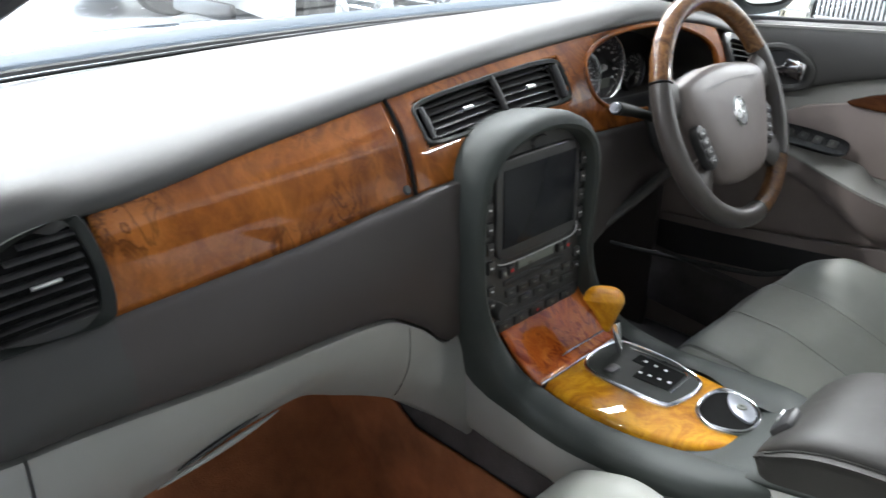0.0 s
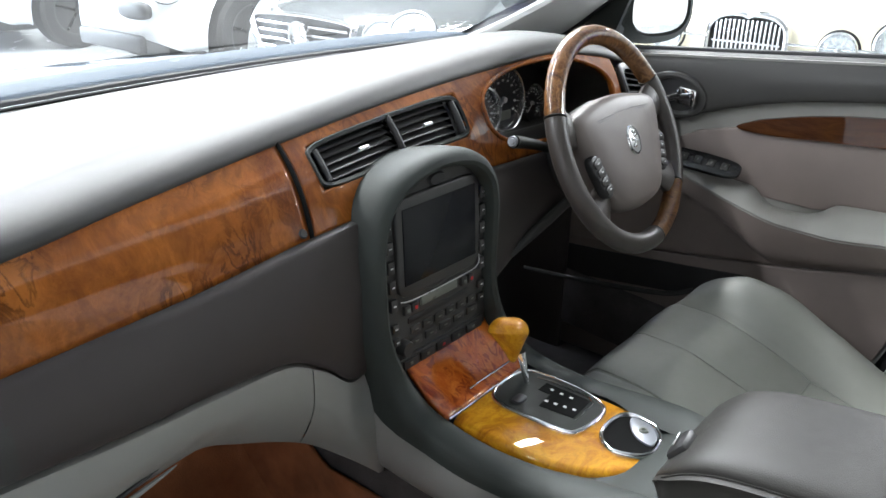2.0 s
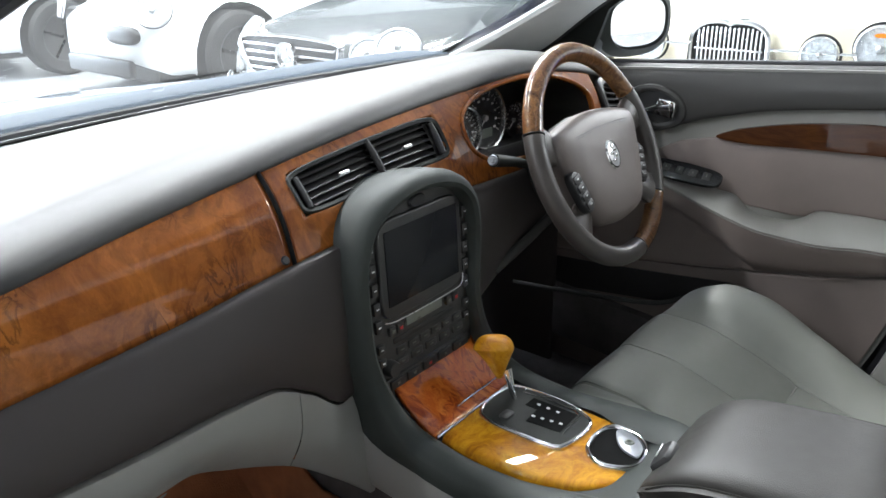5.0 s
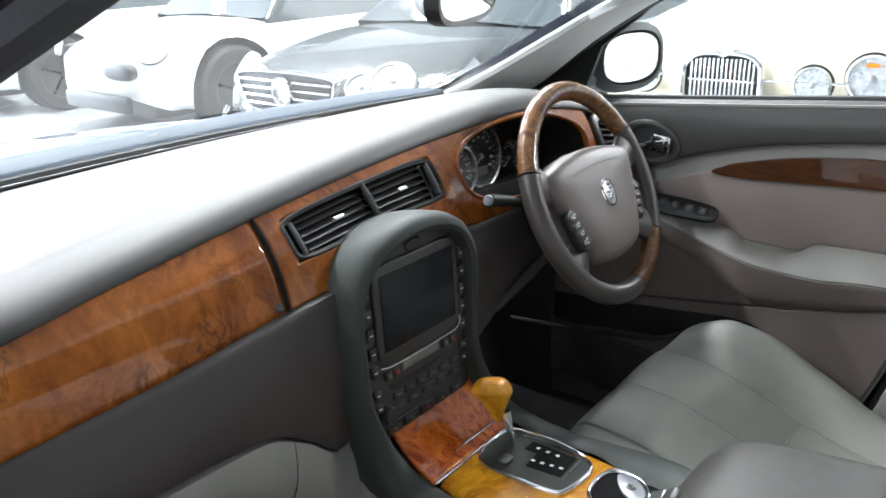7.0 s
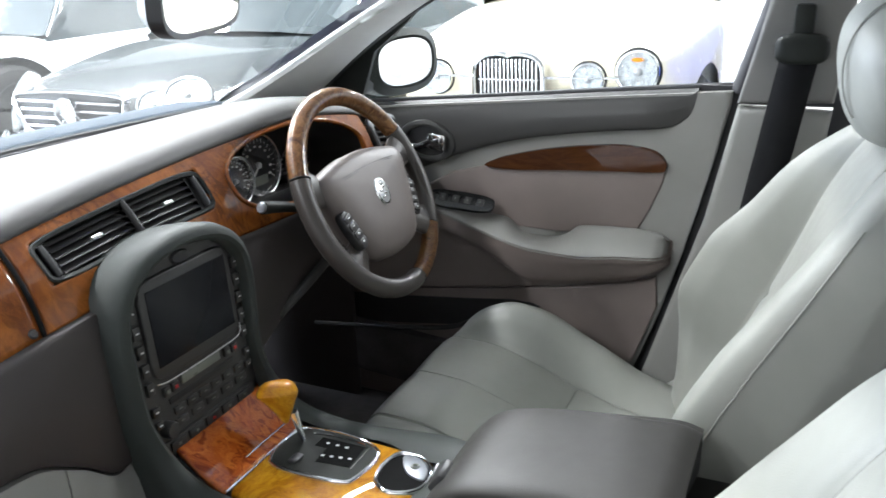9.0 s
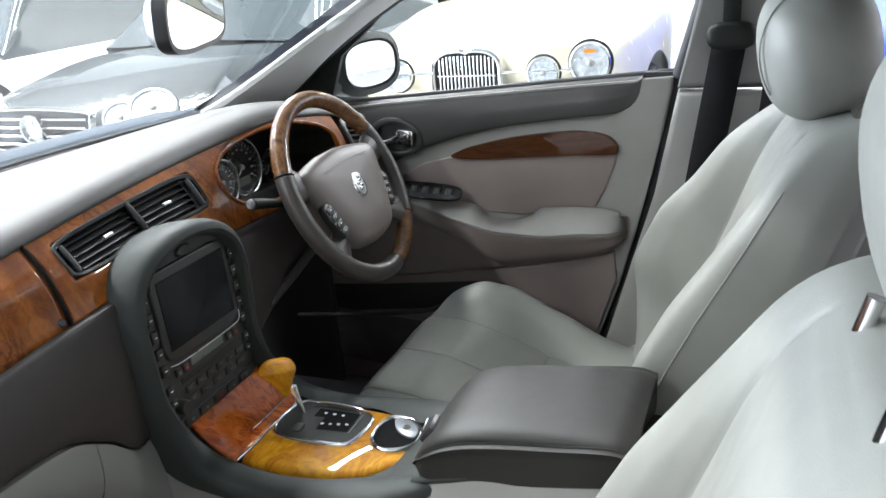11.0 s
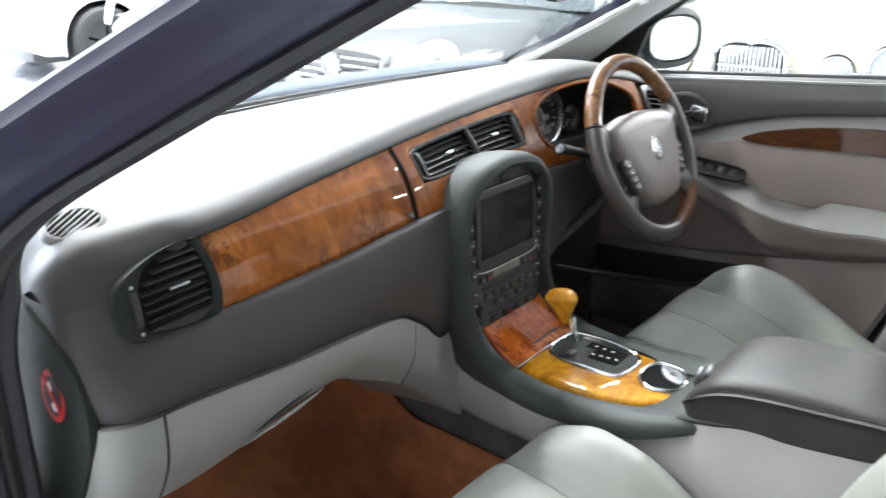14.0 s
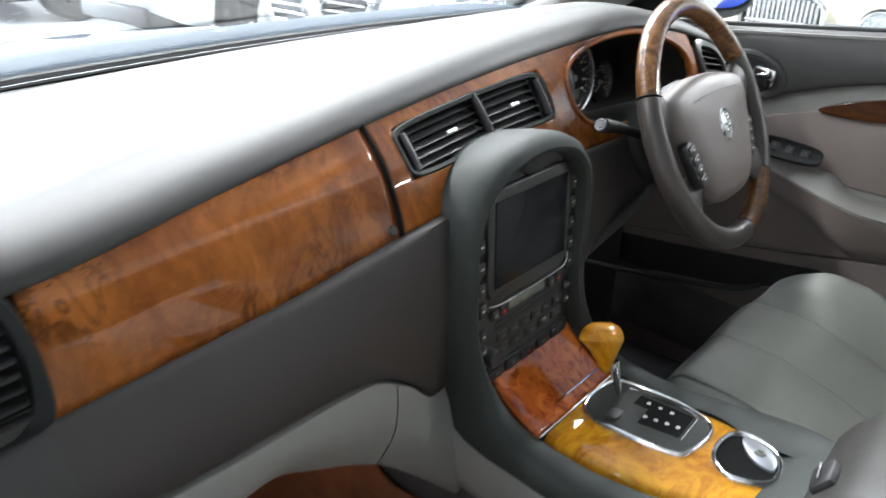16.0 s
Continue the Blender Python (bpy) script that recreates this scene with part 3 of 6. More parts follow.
for x in (-0.150, 0.115):
    part("flow_wheel", capped(sheet(lambda u, v, x=x: fascia(x + 0.004 * math.cos(v * math.tau), 0.42 + 0.34 * u, 0.0 + 0.006 * math.sin(v * math.tau)), 8, 10, wrap_v=True)), BLACK, centre_vents)
    part("side_plate", capped(sheet(lambda u, v, x=x: fascia(x - 0.01 + 0.02 * u, 0.37 + 0.45 * v, -0.004), 2, 2)), SATIN, centre_vents, thick=0.002)
    for s in (0.39, 0.79):
        part("flow_mark", lathe([(0, 0.001), (0.0022, 0.001), (0.0026, 0)], facing(fascia(x, s, -0.003), (0, -1, 0.6)), 10), SILVER, centre_vents)

# side vent with its teardrop frame
SIDE = ring_outline([(-0.640, 0.50), (-0.632, 0.72), (-0.607, 0.86), (-0.572, 0.96), (-0.545, 0.97), (-0.5345, 0.94), (-0.530, 0.6), (-0.529, 0.1), (-0.540, -0.02), (-0.58, 0.0), (-0.62, 0.03), (-0.637, 0.2)], 64)
SIDE_IN = [(-0.609, 0.10), (-0.5430, 0.08), (-0.5425, 0.90), (-0.570, 0.925), (-0.601, 0.78), (-0.613, 0.5)]
side_vent = thing("side_vent", "black slatted teardrop air vent at the dashboard's end", "air vent", (-0.58, -0.04, 0.9))
inner = ring_outline(SIDE_IN, 64)


def side_frame(u, v):
    i = round(u * 64) % 64
    j = min(range(64), key=lambda k: abs(math.atan2(math.sin(math.atan2(inner[k][1] * 0.08 - 0.04, inner[k][0] + 0.58) - math.atan2(SIDE[i][1] * 0.08 - 0.04, SIDE[i][0] + 0.58)), math.cos(math.atan2(inner[k][1] * 0.08 - 0.04, inner[k][0] + 0.58) - math.atan2(SIDE[i][1] * 0.08 - 0.04, SIDE[i][0] + 0.58)))))
    (a, b), (c, d) = SIDE[i], inner[j]
    w, o = ((0, -0.006), (0.0, 0.008), (0.12, 0.0095), (0.6, 0.006), (1.0, 0.004), (1.0, -0.02))[round(v * 5)]
    return fascia(a + (c - a) * w, b + (d - b) * w, o)


part("vent_frame", sheet(side_frame, 64, 5, wrap_u=True), PLATE, side_vent)


def vent_back(u, v):
    a, b = inner[round(u * 64) % 64]
    return fascia(-0.575 + (a + 0.575) * (0.02 + 1.03 * v), 0.5 + (b - 0.5) * (0.02 + 1.03 * v), 0.0012)


part("vent_box", sheet(vent_back, 64, 5, wrap_u=True), PITBLACK, side_vent)
for i in range(8):
    s = 0.08 + 0.82 * (i + 0.5) / 8
    xl = -0.611 if s < 0.6 else -0.611 + 0.036 * (s - 0.6) / 0.3
    part("slat", capped(sheet(lambda u, v, s=s, xl=xl: fascia(xl + (-0.542 - xl) * u, s, 0.003) + Vector((0, 0.005 * math.cos(v * math.tau), 0.0008 * math.sin(v * math.tau) + 0.0008 * math.cos(v * math.tau))), 8, 12, wrap_v=True)), BLADE, side_vent)
part("vane_tab", capped(sheet(lambda u, v: fascia(-0.583 + 0.020 * u, 0.49 + 0.020 * math.sin(v * math.tau), 0.009 + 0.003 * math.cos(v * math.tau)), 6, 10, wrap_v=True)), SILVER, side_vent, "silver vane tab")
part("flow_wheel", capped(sheet(lambda u, v: fascia(-0.6185 + 0.004 * math.cos(v * math.tau), 0.2 + 0.4 * u, 0.005 + 0.004 * math.sin(v * math.tau)), 8, 10, wrap_v=True)), BLACK, side_vent)
for s in (0.12, 0.66):
    part("flow_mark", lathe([(0, 0.0015), (0.0018, 0.0015), (0.0022, 0)], facing(fascia(-0.619, s, 0.0085), (0, -1, 0.4)), 12), SILVER, side_vent)

# small demister grille on top
def top_height(x, y):
    return min((dash_top((x + 0.70) / 1.39, i / 36) for i in range(37)), key=lambda q: abs(q.y - y)).z


def on_top(x, y):
    """A pose that lies on the dashboard top."""
    h = 0.012
    p = Vector((x, y, top_height(x, y)))
    du = Vector((2 * h, 0, top_height(x + h, y) - top_height(x - h, y)))
    dv = Vector((0, 2 * h, top_height(x, y + h) - top_height(x, y - h)))
    return facing(p, du.cross(dv), (-0.40, 0.92, 0))


demist = on_top(-0.622, 0.034) @ pose(0, 0, -0.0035, 5, -7, 0)
demister = thing("demister_grille", "small oval slatted demister grille on the dashboard top", "air vent", (-0.622, 0.034, 0.95))
part("rim", lathe([(0.030, 0.001), (0.0315, 0.0045), (0.0345, 0.005), (0.038, 0.0035), (0.042, -0.002)], demist @ Matrix.Diagonal((0.78, 0.80, 1, 1)), 36), CHARCOAL, demister)
part("well", prism(oval(0.0245, 0.0250), 0.0025, demist), PITBLACK, demister)
for i in range(6):
    y = -0.0215 + 0.043 * (i + 0.5) / 6
    w = math.sqrt(max(0.0, 0.0245 ** 2 - y * y))
    b = rbox((2 * w, 0.0036, 0.003), (0, y, 0.0045), 0.001)
    bmesh.ops.transform(b, matrix=demist, verts=b.verts)
    part("slat", b, CHARCOAL, demister)

part("screen_slot", tube(smooth_line([(x, SCREEN_Y(x) - 0.045, dash_top((x + 0.70) / 1.39, 0.11).z + 0.0085) for x in [-0.48 + 0.075 * i for i in range(11)]], 30), 0.003, 6), BLACK, dashboard)

# ---- instrument cluster ----
cluster = thing("instrument_cluster", "dark instrument cluster with chrome-ringed dials behind the wheel", "gauges", (0.38, 0.1, 0.9))


def cluster_tub(u, v):
    a = u * math.tau
    c, s = math.cos(a), math.sin(a)
    k = 2 / 2.6
    x = CLUSTER_C[0] + CLUSTER_R[0] * 1.03 * math.copysign(abs(c) ** k, c)
    t = CLUSTER_C[1] + CLUSTER_R[1] * 1.03 * math.copysign(abs(s) ** k, s)
    p = fascia(x, t, 0.004 - 0.01 * v)
    q = Vector((0.395 + (x - CLUSTER_C[0]) * 0.98, 0.14, 0.925 + (p.z - 0.945) * 0.95))
    return p.lerp(q, v)


def hole_edge(n=72):
    k = 2 / 2.6
    out = []
    for i in range(n):
        c, s = math.cos(math.tau * i / n), math.sin(math.tau * i / n)
        out.append(fascia(CLUSTER_C[0] + CLUSTER_R[0] * 1.01 * math.copysign(abs(c) ** k, c), CLUSTER_C[1] + CLUSTER_R[1] * 1.01 * math.copysign(abs(s) ** k, s), 0.003))
    return out


part("cluster_bezel", tube(hole_edge(), 0.0036, 10, True), WALNUT, cluster, "rolled walnut bezel")
part("hood_tub", sheet(cluster_tub, 56, 5, wrap_u=True), CHARCOAL, cluster)
part("dial_board", prism(oval(0.185, 0.085, 40, power=2.6), 0.003, facing((0.40, 0.142, 0.925), (0, -1, 0.05))), DIAL, cluster)
def dial(x, z, r, y=0.130):
    m = facing((x, y, z), (0, -1, 0.1))
    d = part("dial", prism(oval(r, r, 40), 0.003, m), DIALFACE, cluster, "black round dial")
    part("bezel", lathe([(r, 0.003), (r + 0.001, 0.010), (r + 0.004, 0.011), (r + 0.0055, 0.002)], m, 44), BRIGHT, d, "chrome ring")
    ticks = []
    for i in range(21):
        a = radians(-125 + 250 * i / 20)
        b = rbox((0.0011, r * (0.16 if i % 2 == 0 else 0.09), 0.0006), (0, r * 0.86, 0.0036), 0)
        bmesh.ops.transform(b, matrix=m @ pose(0, 0, 0, 0, 0, -math.degrees(a)), verts=b.verts)
        ticks.append(b)
        if i % 2 == 0:
            b = rbox((r * 0.12, r * 0.07, 0.0006), (0, 0, 0.0036), 0)
            bmesh.ops.transform(b, matrix=m @ Matrix.Translation((math.sin(a) * r * 0.66, math.cos(a) * r * 0.66, 0)), verts=b.verts)
            ticks.append(b)
    part("scale", merged(*ticks), DIALMARK, d)
    nd = rbox((0.0016, r * 0.8, 0.001), (0, r * 0.35, 0.006), 0)
    bmesh.ops.transform(nd, matrix=m @ pose(0, 0, 0, 0, 0, 128), verts=nd.verts)
    part("needle", nd, WHITEMARK, d)
    part("hub", lathe([(0, 0.008), (r * 0.1, 0.008), (r * 0.12, 0.003)], m, 14), SILVER, d)
    if r > 0.04:
        part("trip_display", rbox((r * 0.75, r * 0.32, 0.001), m @ Vector((0, -r * 0.52, 0.0036)), 0, (90, 0, 0)), LCD, d)
    return d


dial(0.396, 0.920, 0.050)
dial(0.292, 0.921, 0.036, 0.097)
dial(0.484, 0.901, 0.030)

# right-hand outer vent
outer_vent = thing("outer_vent", "black slatted air vent beside the instrument hood", "air vent", (0.62, -0.01, 0.93))
part("vent_frame", vent_frame(0.585, 0.675, 0.12, 0.94, 0.012, power=3), SATIN, outer_vent)
part("vent_box", fascia_piece(0.592, 0.668, 0.15, 0.9, -0.02, 6, 6), DIAL, outer_vent)
vent_slats(0.594, 0.666, 0.2, 0.86, 6, outer_vent, -0.006)

# ---- centre stack and console ----
console = thing("centre_console", "charcoal centre console with hooded control stack and burl veneer", "console", (0, -0.2, 0.3))


def hood_frames():
    """The padded rim: right rear, up the right leg, over the arch, down the left leg, to the left rear."""
    half = [(0.070, -0.436, 0.673), (0.083, -0.412, 0.672), (0.096, -0.378, 0.669), (0.101, -0.352, 0.666), (0.104, -0.32, 0.662), (0.104, -0.27, 0.657), (0.104, -0.20, 0.653), (0.103, -0.135, 0.665), (0.102, -0.100, 0.705), (0.104, -0.088, 0.76), (0.107, -0.085, 0.825), (0.107, -0.085, 0.868), (0.095, -0.085, 0.907), (0.060, -0.085, 0.935), (0.0, -0.085, 0.946)]
    shift = lambda y, z: -0.020 * min(1.0, max(0.0, (z - 0.66) / 0.1))
    pts = [(x + shift(y, z), y, z) for x, y, z in half] + [(-x + shift(y, z), y, z) for x, y, z in half[-2::-1]]
    line = smooth_line(pts, 110)
    out = []
    for i, p in enumerate(line):
        t = (line[min(i + 1, 109)] - line[max(i - 1, 0)]).normalized()
        # the face normal turns from up (console) to rearwards (stack)
        k = min(1.0, max(0.0, (p.z - 0.652) / 0.075)) if p.y > -0.2 else 0.0
        k = k * k * (3 - 2 * k) if p.y > -0.2 else 0.0
        n = Vector((0, -k, 1 - k + 0.05)).normalized()
        n = (n - t * n.dot(t)).normalized()
        a = t.cross(n).normalized()
        centre = Vector((-0.01, p.y, min(p.z, 0.86)))
        if a.dot(p - centre) < 0:
            a = -a
        if p.y < -0.30:
            a, n = Vector((math.copysign(1.0, p.x), 0, 0)), Vector((0, 0, 1))
        out.append((p, a, n))
    return out


HOOD = hood_frames()


def hood_profile(u):
    i = round(u * 109)
    p = HOOD[i][0]
    k = min(1.0, max(0.0, (p.z - 0.66) / 0.06)) if p.y > -0.2 else 0.0
    d = 0.031 + 0.03 * k - 0.020 * min(1.0, max(0.0, (-p.y - 0.31) / 0.12)) ** 1.3
    low = ((-0.018, -0.005), (-0.015, -0.003), (-0.009, -0.0008), (-0.002, 0.0), (0.008, -0.002), (0.0165, -0.0055), (0.0205, -0.011), (0.022, -0.005 - d * 0.55), (0.022, -d))
    f = 1.0 if HOOD[i][1].x < 0 else 0.35
    f *= abs(HOOD[i][1].x) * min(1.0, max(0.0, (p.z - 0.70) / 0.12)) * min(1.0, max(0.0, (0.950 - p.z) / 0.090))
    high = ((-0.010, -0.028), (-0.009, -0.010), (-0.006, -0.002), (-0.001, 0.001), (0.005, -0.001), (0.010, -0.007 + 0.001 * f), (0.013 + 0.002 * f, -0.020), (0.011 + 0.018 * f, -0.045), (0.004 + 0.050 * f, -0.085))
    end = 1 - 0.5 * min(1.0, max(0.0, (-p.y - 0.35) / 0.08)) ** 1.5
    # beside the tail of the veneer the pad spreads inwards
    wide = 1 + 1.1 * min(1.0, max(0.0, (-p.y - 0.27) / 0.06))
    return [((a + (c - a) * k) * (wide if a < 0 else end), b * (wide if a < -0.012 else 1.0) + (e - b) * k) for (a, b), (c, e) in zip(low, high)]



part("padded_rim", band(HOOD, hood_profile), HOODPAD, console, "charcoal padded rim round the stack")
FACE = pose(-0.016, -0.066, 0.81, 90 - 3, 0, 0)
ARCH = [(0.094, -0.125), (0.097, -0.05), (0.100, 0.05), (0.096, 0.088), (0.06, 0.118), (0, 0.124), (-0.06, 0.118), (-0.096, 0.088), (-0.100, 0.05), (-0.097, -0.05), (-0.094, -0.125)]


def on_face(bm):
    bmesh.ops.transform(bm, matrix=FACE, verts=bm.verts)
    return bm


part("control_panel", on_face(prism([(p.x, p.y) for p in smooth_line([(*a, 0) for a in ARCH], 50)][::-1], 0.004)), SATIN, console, "satin black control panel")
display = part("display_surround", on_face(prism(oval(0.078, 0.062, 40, 0, 0.042, 8), 0.010, Matrix(), 0.003)), SATIN, console)
part("screen", on_face(rbox((0.136, 0.094, 0.002), (0, 0.044, 0.0105), 0.001)), SCREEN, display, "dark navigation screen")
part("screen_trim", on_face(tube(smooth_line([(-0.076, -0.020, 0.010), (-0.05, -0.0235, 0.0115), (0.05, -0.0235, 0.0115), (0.074, -0.020, 0.010), (0.078, -0.008, 0.009)], 24), 0.0008, 8)), SILVER, display, "thin silver trim")
part("light_sensor", on_face(lathe([(0, 0.006), (0.008, 0.006), (0.010, 0.003)], Matrix.Translation((0, 0.112, 0.002)) @ Matrix.Diagonal((1.6, 0.8, 1, 1)), 20)), DIAL, console)


def key(x, y, w, h, mark=True, mat=None, at=0.004):
    k = part("button", on_face(rbox((w, h, 0.006), (x, y, at + 0.002), 0.0015)), mat or SATIN, console)
    if mark:
        part("marking", on_face(rbox((min(0.006, w * 0.4), 0.0016, 0.0006), (x, y, at + 0.0052), 0)), WHITEMARK if w < 0.012 else LCD, k)
    return k


for sx in (-1, 1):
    for i in range(5):
        key(sx * (0.089 - 0.0010 * i), 0.074 - 0.024 * i, 0.011, 0.016)
    key(sx * 0.084, -0.052, 0.011, 0.012)
    key(sx * 0.083, -0.070, 0.011, 0.010)
part("climate_display", on_face(rbox((0.070, 0.012, 0.004), (0.0, -0.034, 0.005), 0.001)), LCD, console, "grey climate display")
for x, m in ((-0.062, LCD), (-0.048, RED), (0.048, LCD), (0.062, RED)):
    key(x, -0.036, 0.011, 0.012, False)
    part("temperature_mark", on_face(rbox((0.005, 0.004, 0.0006), (x, -0.036, 0.0095), 0)), m, console)
part("disc_slot", on_face(rbox((0.118, 0.008, 0.003), (0.0, -0.052, 0.004), 0.001)), DIAL, console)
for row, n in ((-0.067, 6), (-0.083, 5)):
    for i in range(n):
        key(-0.046 + 0.112 * i / (n - 1), row, 0.098 / n + 0.002, 0.0105, at=0.0015)
part("volume_knob", on_face(lathe([(0, 0.016), (0.009, 0.016), (0.0105, 0.013), (0.011, 0.003)], Matrix.Translation((-0.071, -0.082, 0)), 24)), SATIN, console)
part("switch_strip", on_face(rbox((0.172, 0.017, 0.008), (0, -0.105, 0.004), 0.002)), SATIN, console)
for i in range(5):
    k = part("switch", on_face(rbox((0.026, 0.012, 0.004), (-0.062 + 0.031 * i, -0.105, 0.009), 0.0015)), BLACK, console)
    part("marking", on_face(rbox((0.0045, 0.0035, 0.0006), (-0.062 + 0.031 * i, -0.105, 0.0113), 0)), RED if i == 2 else LCD, k)


# burl veneers: the ramp below the stack and the shift surround
def ramp_fn(u, v):
    x = -0.080 + 0.164 * u
    p = smooth_line([(x, -0.068, 0.706), (x, -0.085, 0.690), (x, -0.11, 0.668), (x, -0.141, 0.650)], 13)[round(v * 12)]
    return p


part("ramp_veneer", sheet(ramp_fn, 20, 12), REDBURL, console, "glossy dark red burl ramp", thick=0.006)
part("joint_trim", tube([(-0.078, -0.1425, 0.6515), (0.0, -0.1425, 0.652), (0.086, -0.1425, 0.6515)], 0.0016, 8), BRIGHT, console, "thin chrome joint strip")
part("lid_line", tube([(-0.02, -0.128, 0.660), (0.07, -0.128, 0.660)], 0.0012, 8), CHROME, console)
TAIL = [(-0.074, -0.145), (-0.077, -0.19), (-0.077, -0.24), (-0.066, -0.30), (-0.040, -0.345), (-0.005, -0.368), (0.030, -0.372), (0.058, -0.363), (0.078, -0.335), (0.084, -0.29), (0.086, -0.22), (0.087, -0.145)]
tail_out = [(p.x, p.y) for p in smooth_line([(*a, 0) for a in TAIL], 70)]


def tail_fn(u, v):
    x, y = tail_out[round(u * 69)]
    cx, cy = 0.005, max(y, -0.25)
    k = (1.0, 0.985, 0.95, 0.88, 0.0)[round(v * 4)]
    z = (0.640, 0.646, 0.6495, 0.651, 0.652)[round(v * 4)]
    return Vector((cx + (x - cx) * k, cy + (y - cy) * k, z))


part("shift_veneer", sheet(tail_fn, 69, 4), GOLDBURL, console, "glossy golden burl shift surround")
part("console_floor", rbox((0.19, 0.36, 0.02), (0, -0.27, 0.628), 0.004), CHARCOAL, console)
DECK = keyed((-0.47, 0.690), (-0.42, 0.678), (-0.395, 0.670), (-0.37, 0.660), (-0.345, 0.648), (-0.30, 0.641))
part("rear_deck", sheet(lambda u, v: Vector((-0.084 + 0.168 * u, -0.30 - 0.17 * v, DECK(-0.30 - 0.17 * v)[0])), 8, 20), HOODPAD, console, "charcoal deck before the armrest", thick=0.006, up=True)

GATE = ring_outline([(-0.012, -0.162), (0.020, -0.147), (0.060, -0.150), (0.074, -0.165), (0.077, -0.22), (0.066, -0.266), (0.045, -0.280), (0.0, -0.275), (-0.013, -0.262), (-0.016, -0.215)], 60)
gate = part("shift_plate", prism(GATE, 0.004, pose(0, 0, 0.6515), 0.001), PLATE, console, "black shift plate")


def outline_trim(outline, z, w, h):
    pts = [Vector((x, y, z)) for x, y in outline]
    c = sum(pts, Vector()) / len(pts)
    frames = [(p, (p - c).normalized(), Vector((0, 0, 1))) for p in pts]
    return band(frames, [(w * 1.15 * math.cos(a), -0.001 + h * 1.25 * math.sin(a)) for a in [math.pi * (1 - i / 8) for i in range(9)]], True)


part("plate_trim", outline_trim(GATE, 0.6525, 0.0028, 0.0046), CHROME, gate, "chrome edge")
part("shift_slot", prism([(0.010, -0.212), (0.040, -0.210), (0.040, -0.192), (0.060, -0.192), (0.060, -0.256), (0.014, -0.258)][::-1], 0.0006, pose(0, 0, 0.6556)), PITBLACK, gate)
part("slot_trim", tube([(0.012, -0.2615, 0.6562), (0.058, -0.2605, 0.6562), (0.066, -0.25, 0.6562), (0.068, -0.20, 0.6562), (0.064, -0.175, 0.6562)], 0.0009, 6), CHROME, gate)
for i in range(4):
    part("gear_mark", rbox((0.0032, 0.0042, 0.0006), (0.024 + 0.002 * i, -0.214 - 0.012 * i, 0.6565), 0), WHITEMARK, gate)
    if i < 3:
        part("gear_mark", rbox((0.0032, 0.0042, 0.0006), (0.050, -0.206 - 0.014 * i, 0.6565), 0), WHITEMARK, gate)
part("mode_button", prism(oval(0.010, 0.007, 20, 0.006, -0.186, 4), 0.003, pose(0, 0, 0.6555), 0.001), BLACK, gate)

ASH = ring_outline([(-0.008, -0.318), (0.010, -0.298), (0.045, -0.294), (0.068, -0.305), (0.066, -0.335), (0.045, -0.356), (0.014, -0.359), (-0.004, -0.342)], 48)
tray = part("coin_tray", prism(ASH, 0.0006, pose(0, 0, 0.6522)), PITBLACK, console, "small tray with chrome rim")
part("tray_trim", outline_trim(ASH, 0.652, 0.0030, 0.0050), CHROME, tray, "chrome rim")
part("tray_lid", prism(ring_outline([(0.026, -0.353), (0.030, -0.333), (0.045, -0.318), (0.063, -0.311), (0.063, -0.332), (0.046, -0.351)], 36), 0.003, pose(0, 0, 0.653), 0.001), SOCKET, tray, "silver socket lid")
part("socket_ring", lathe([(0.002, 0.0), (0.003, 0.0015), (0.005, 0.0015), (0.006, 0.0)], pose(0.046, -0.334, 0.656), 22), LCD, tray)

# gear lever
lever = thing("gear_lever", "glossy walnut gear knob on a chrome stem", "gear lever", (0.045, -0.172, 0.655))
part("stem", tube([(0.045, -0.174, 0.650), (0.046, -0.165, 0.672), (0.046, -0.157, 0.694)], lambda u: 0.0030 + 0.0050 * u ** 1.5, 14), CHROME, lever, "tapered chrome stem")
knob_m = Matrix.Translation((0.034, -0.146, 0.724)) @ Euler((radians(-18), radians(14), radians(-20))).to_matrix().to_4x4()


def knob_fn(u, v):
    a, b = u * math.tau, (v - 0.5) * math.pi
    r = Vector((0.0290 * math.copysign(abs(math.cos(b)) ** 0.66, math.cos(b)) * math.cos(a), 0.0205 * math.copysign(abs(math.cos(b)) ** 0.8, math.cos(b)) * math.sin(a), 0.028 * math.sin(b)))
    low = max(0.0, -math.sin(b))
    r.x = r.x * (1 - 0.70 * low ** 1.05) + 0.010 * low
    r.y *= 1 - 0.5 * low ** 1.1
    r.z *= 0.70 + 0.68 * low
    return knob_m @ r


kb = sheet(knob_fn, 32, 20, wrap_u=True)
bmesh.ops.remove_doubles(kb, verts=kb.verts, dist=1e-6)
part("knob", kb, GOLDBURL, lever, "glossy golden walnut knob")

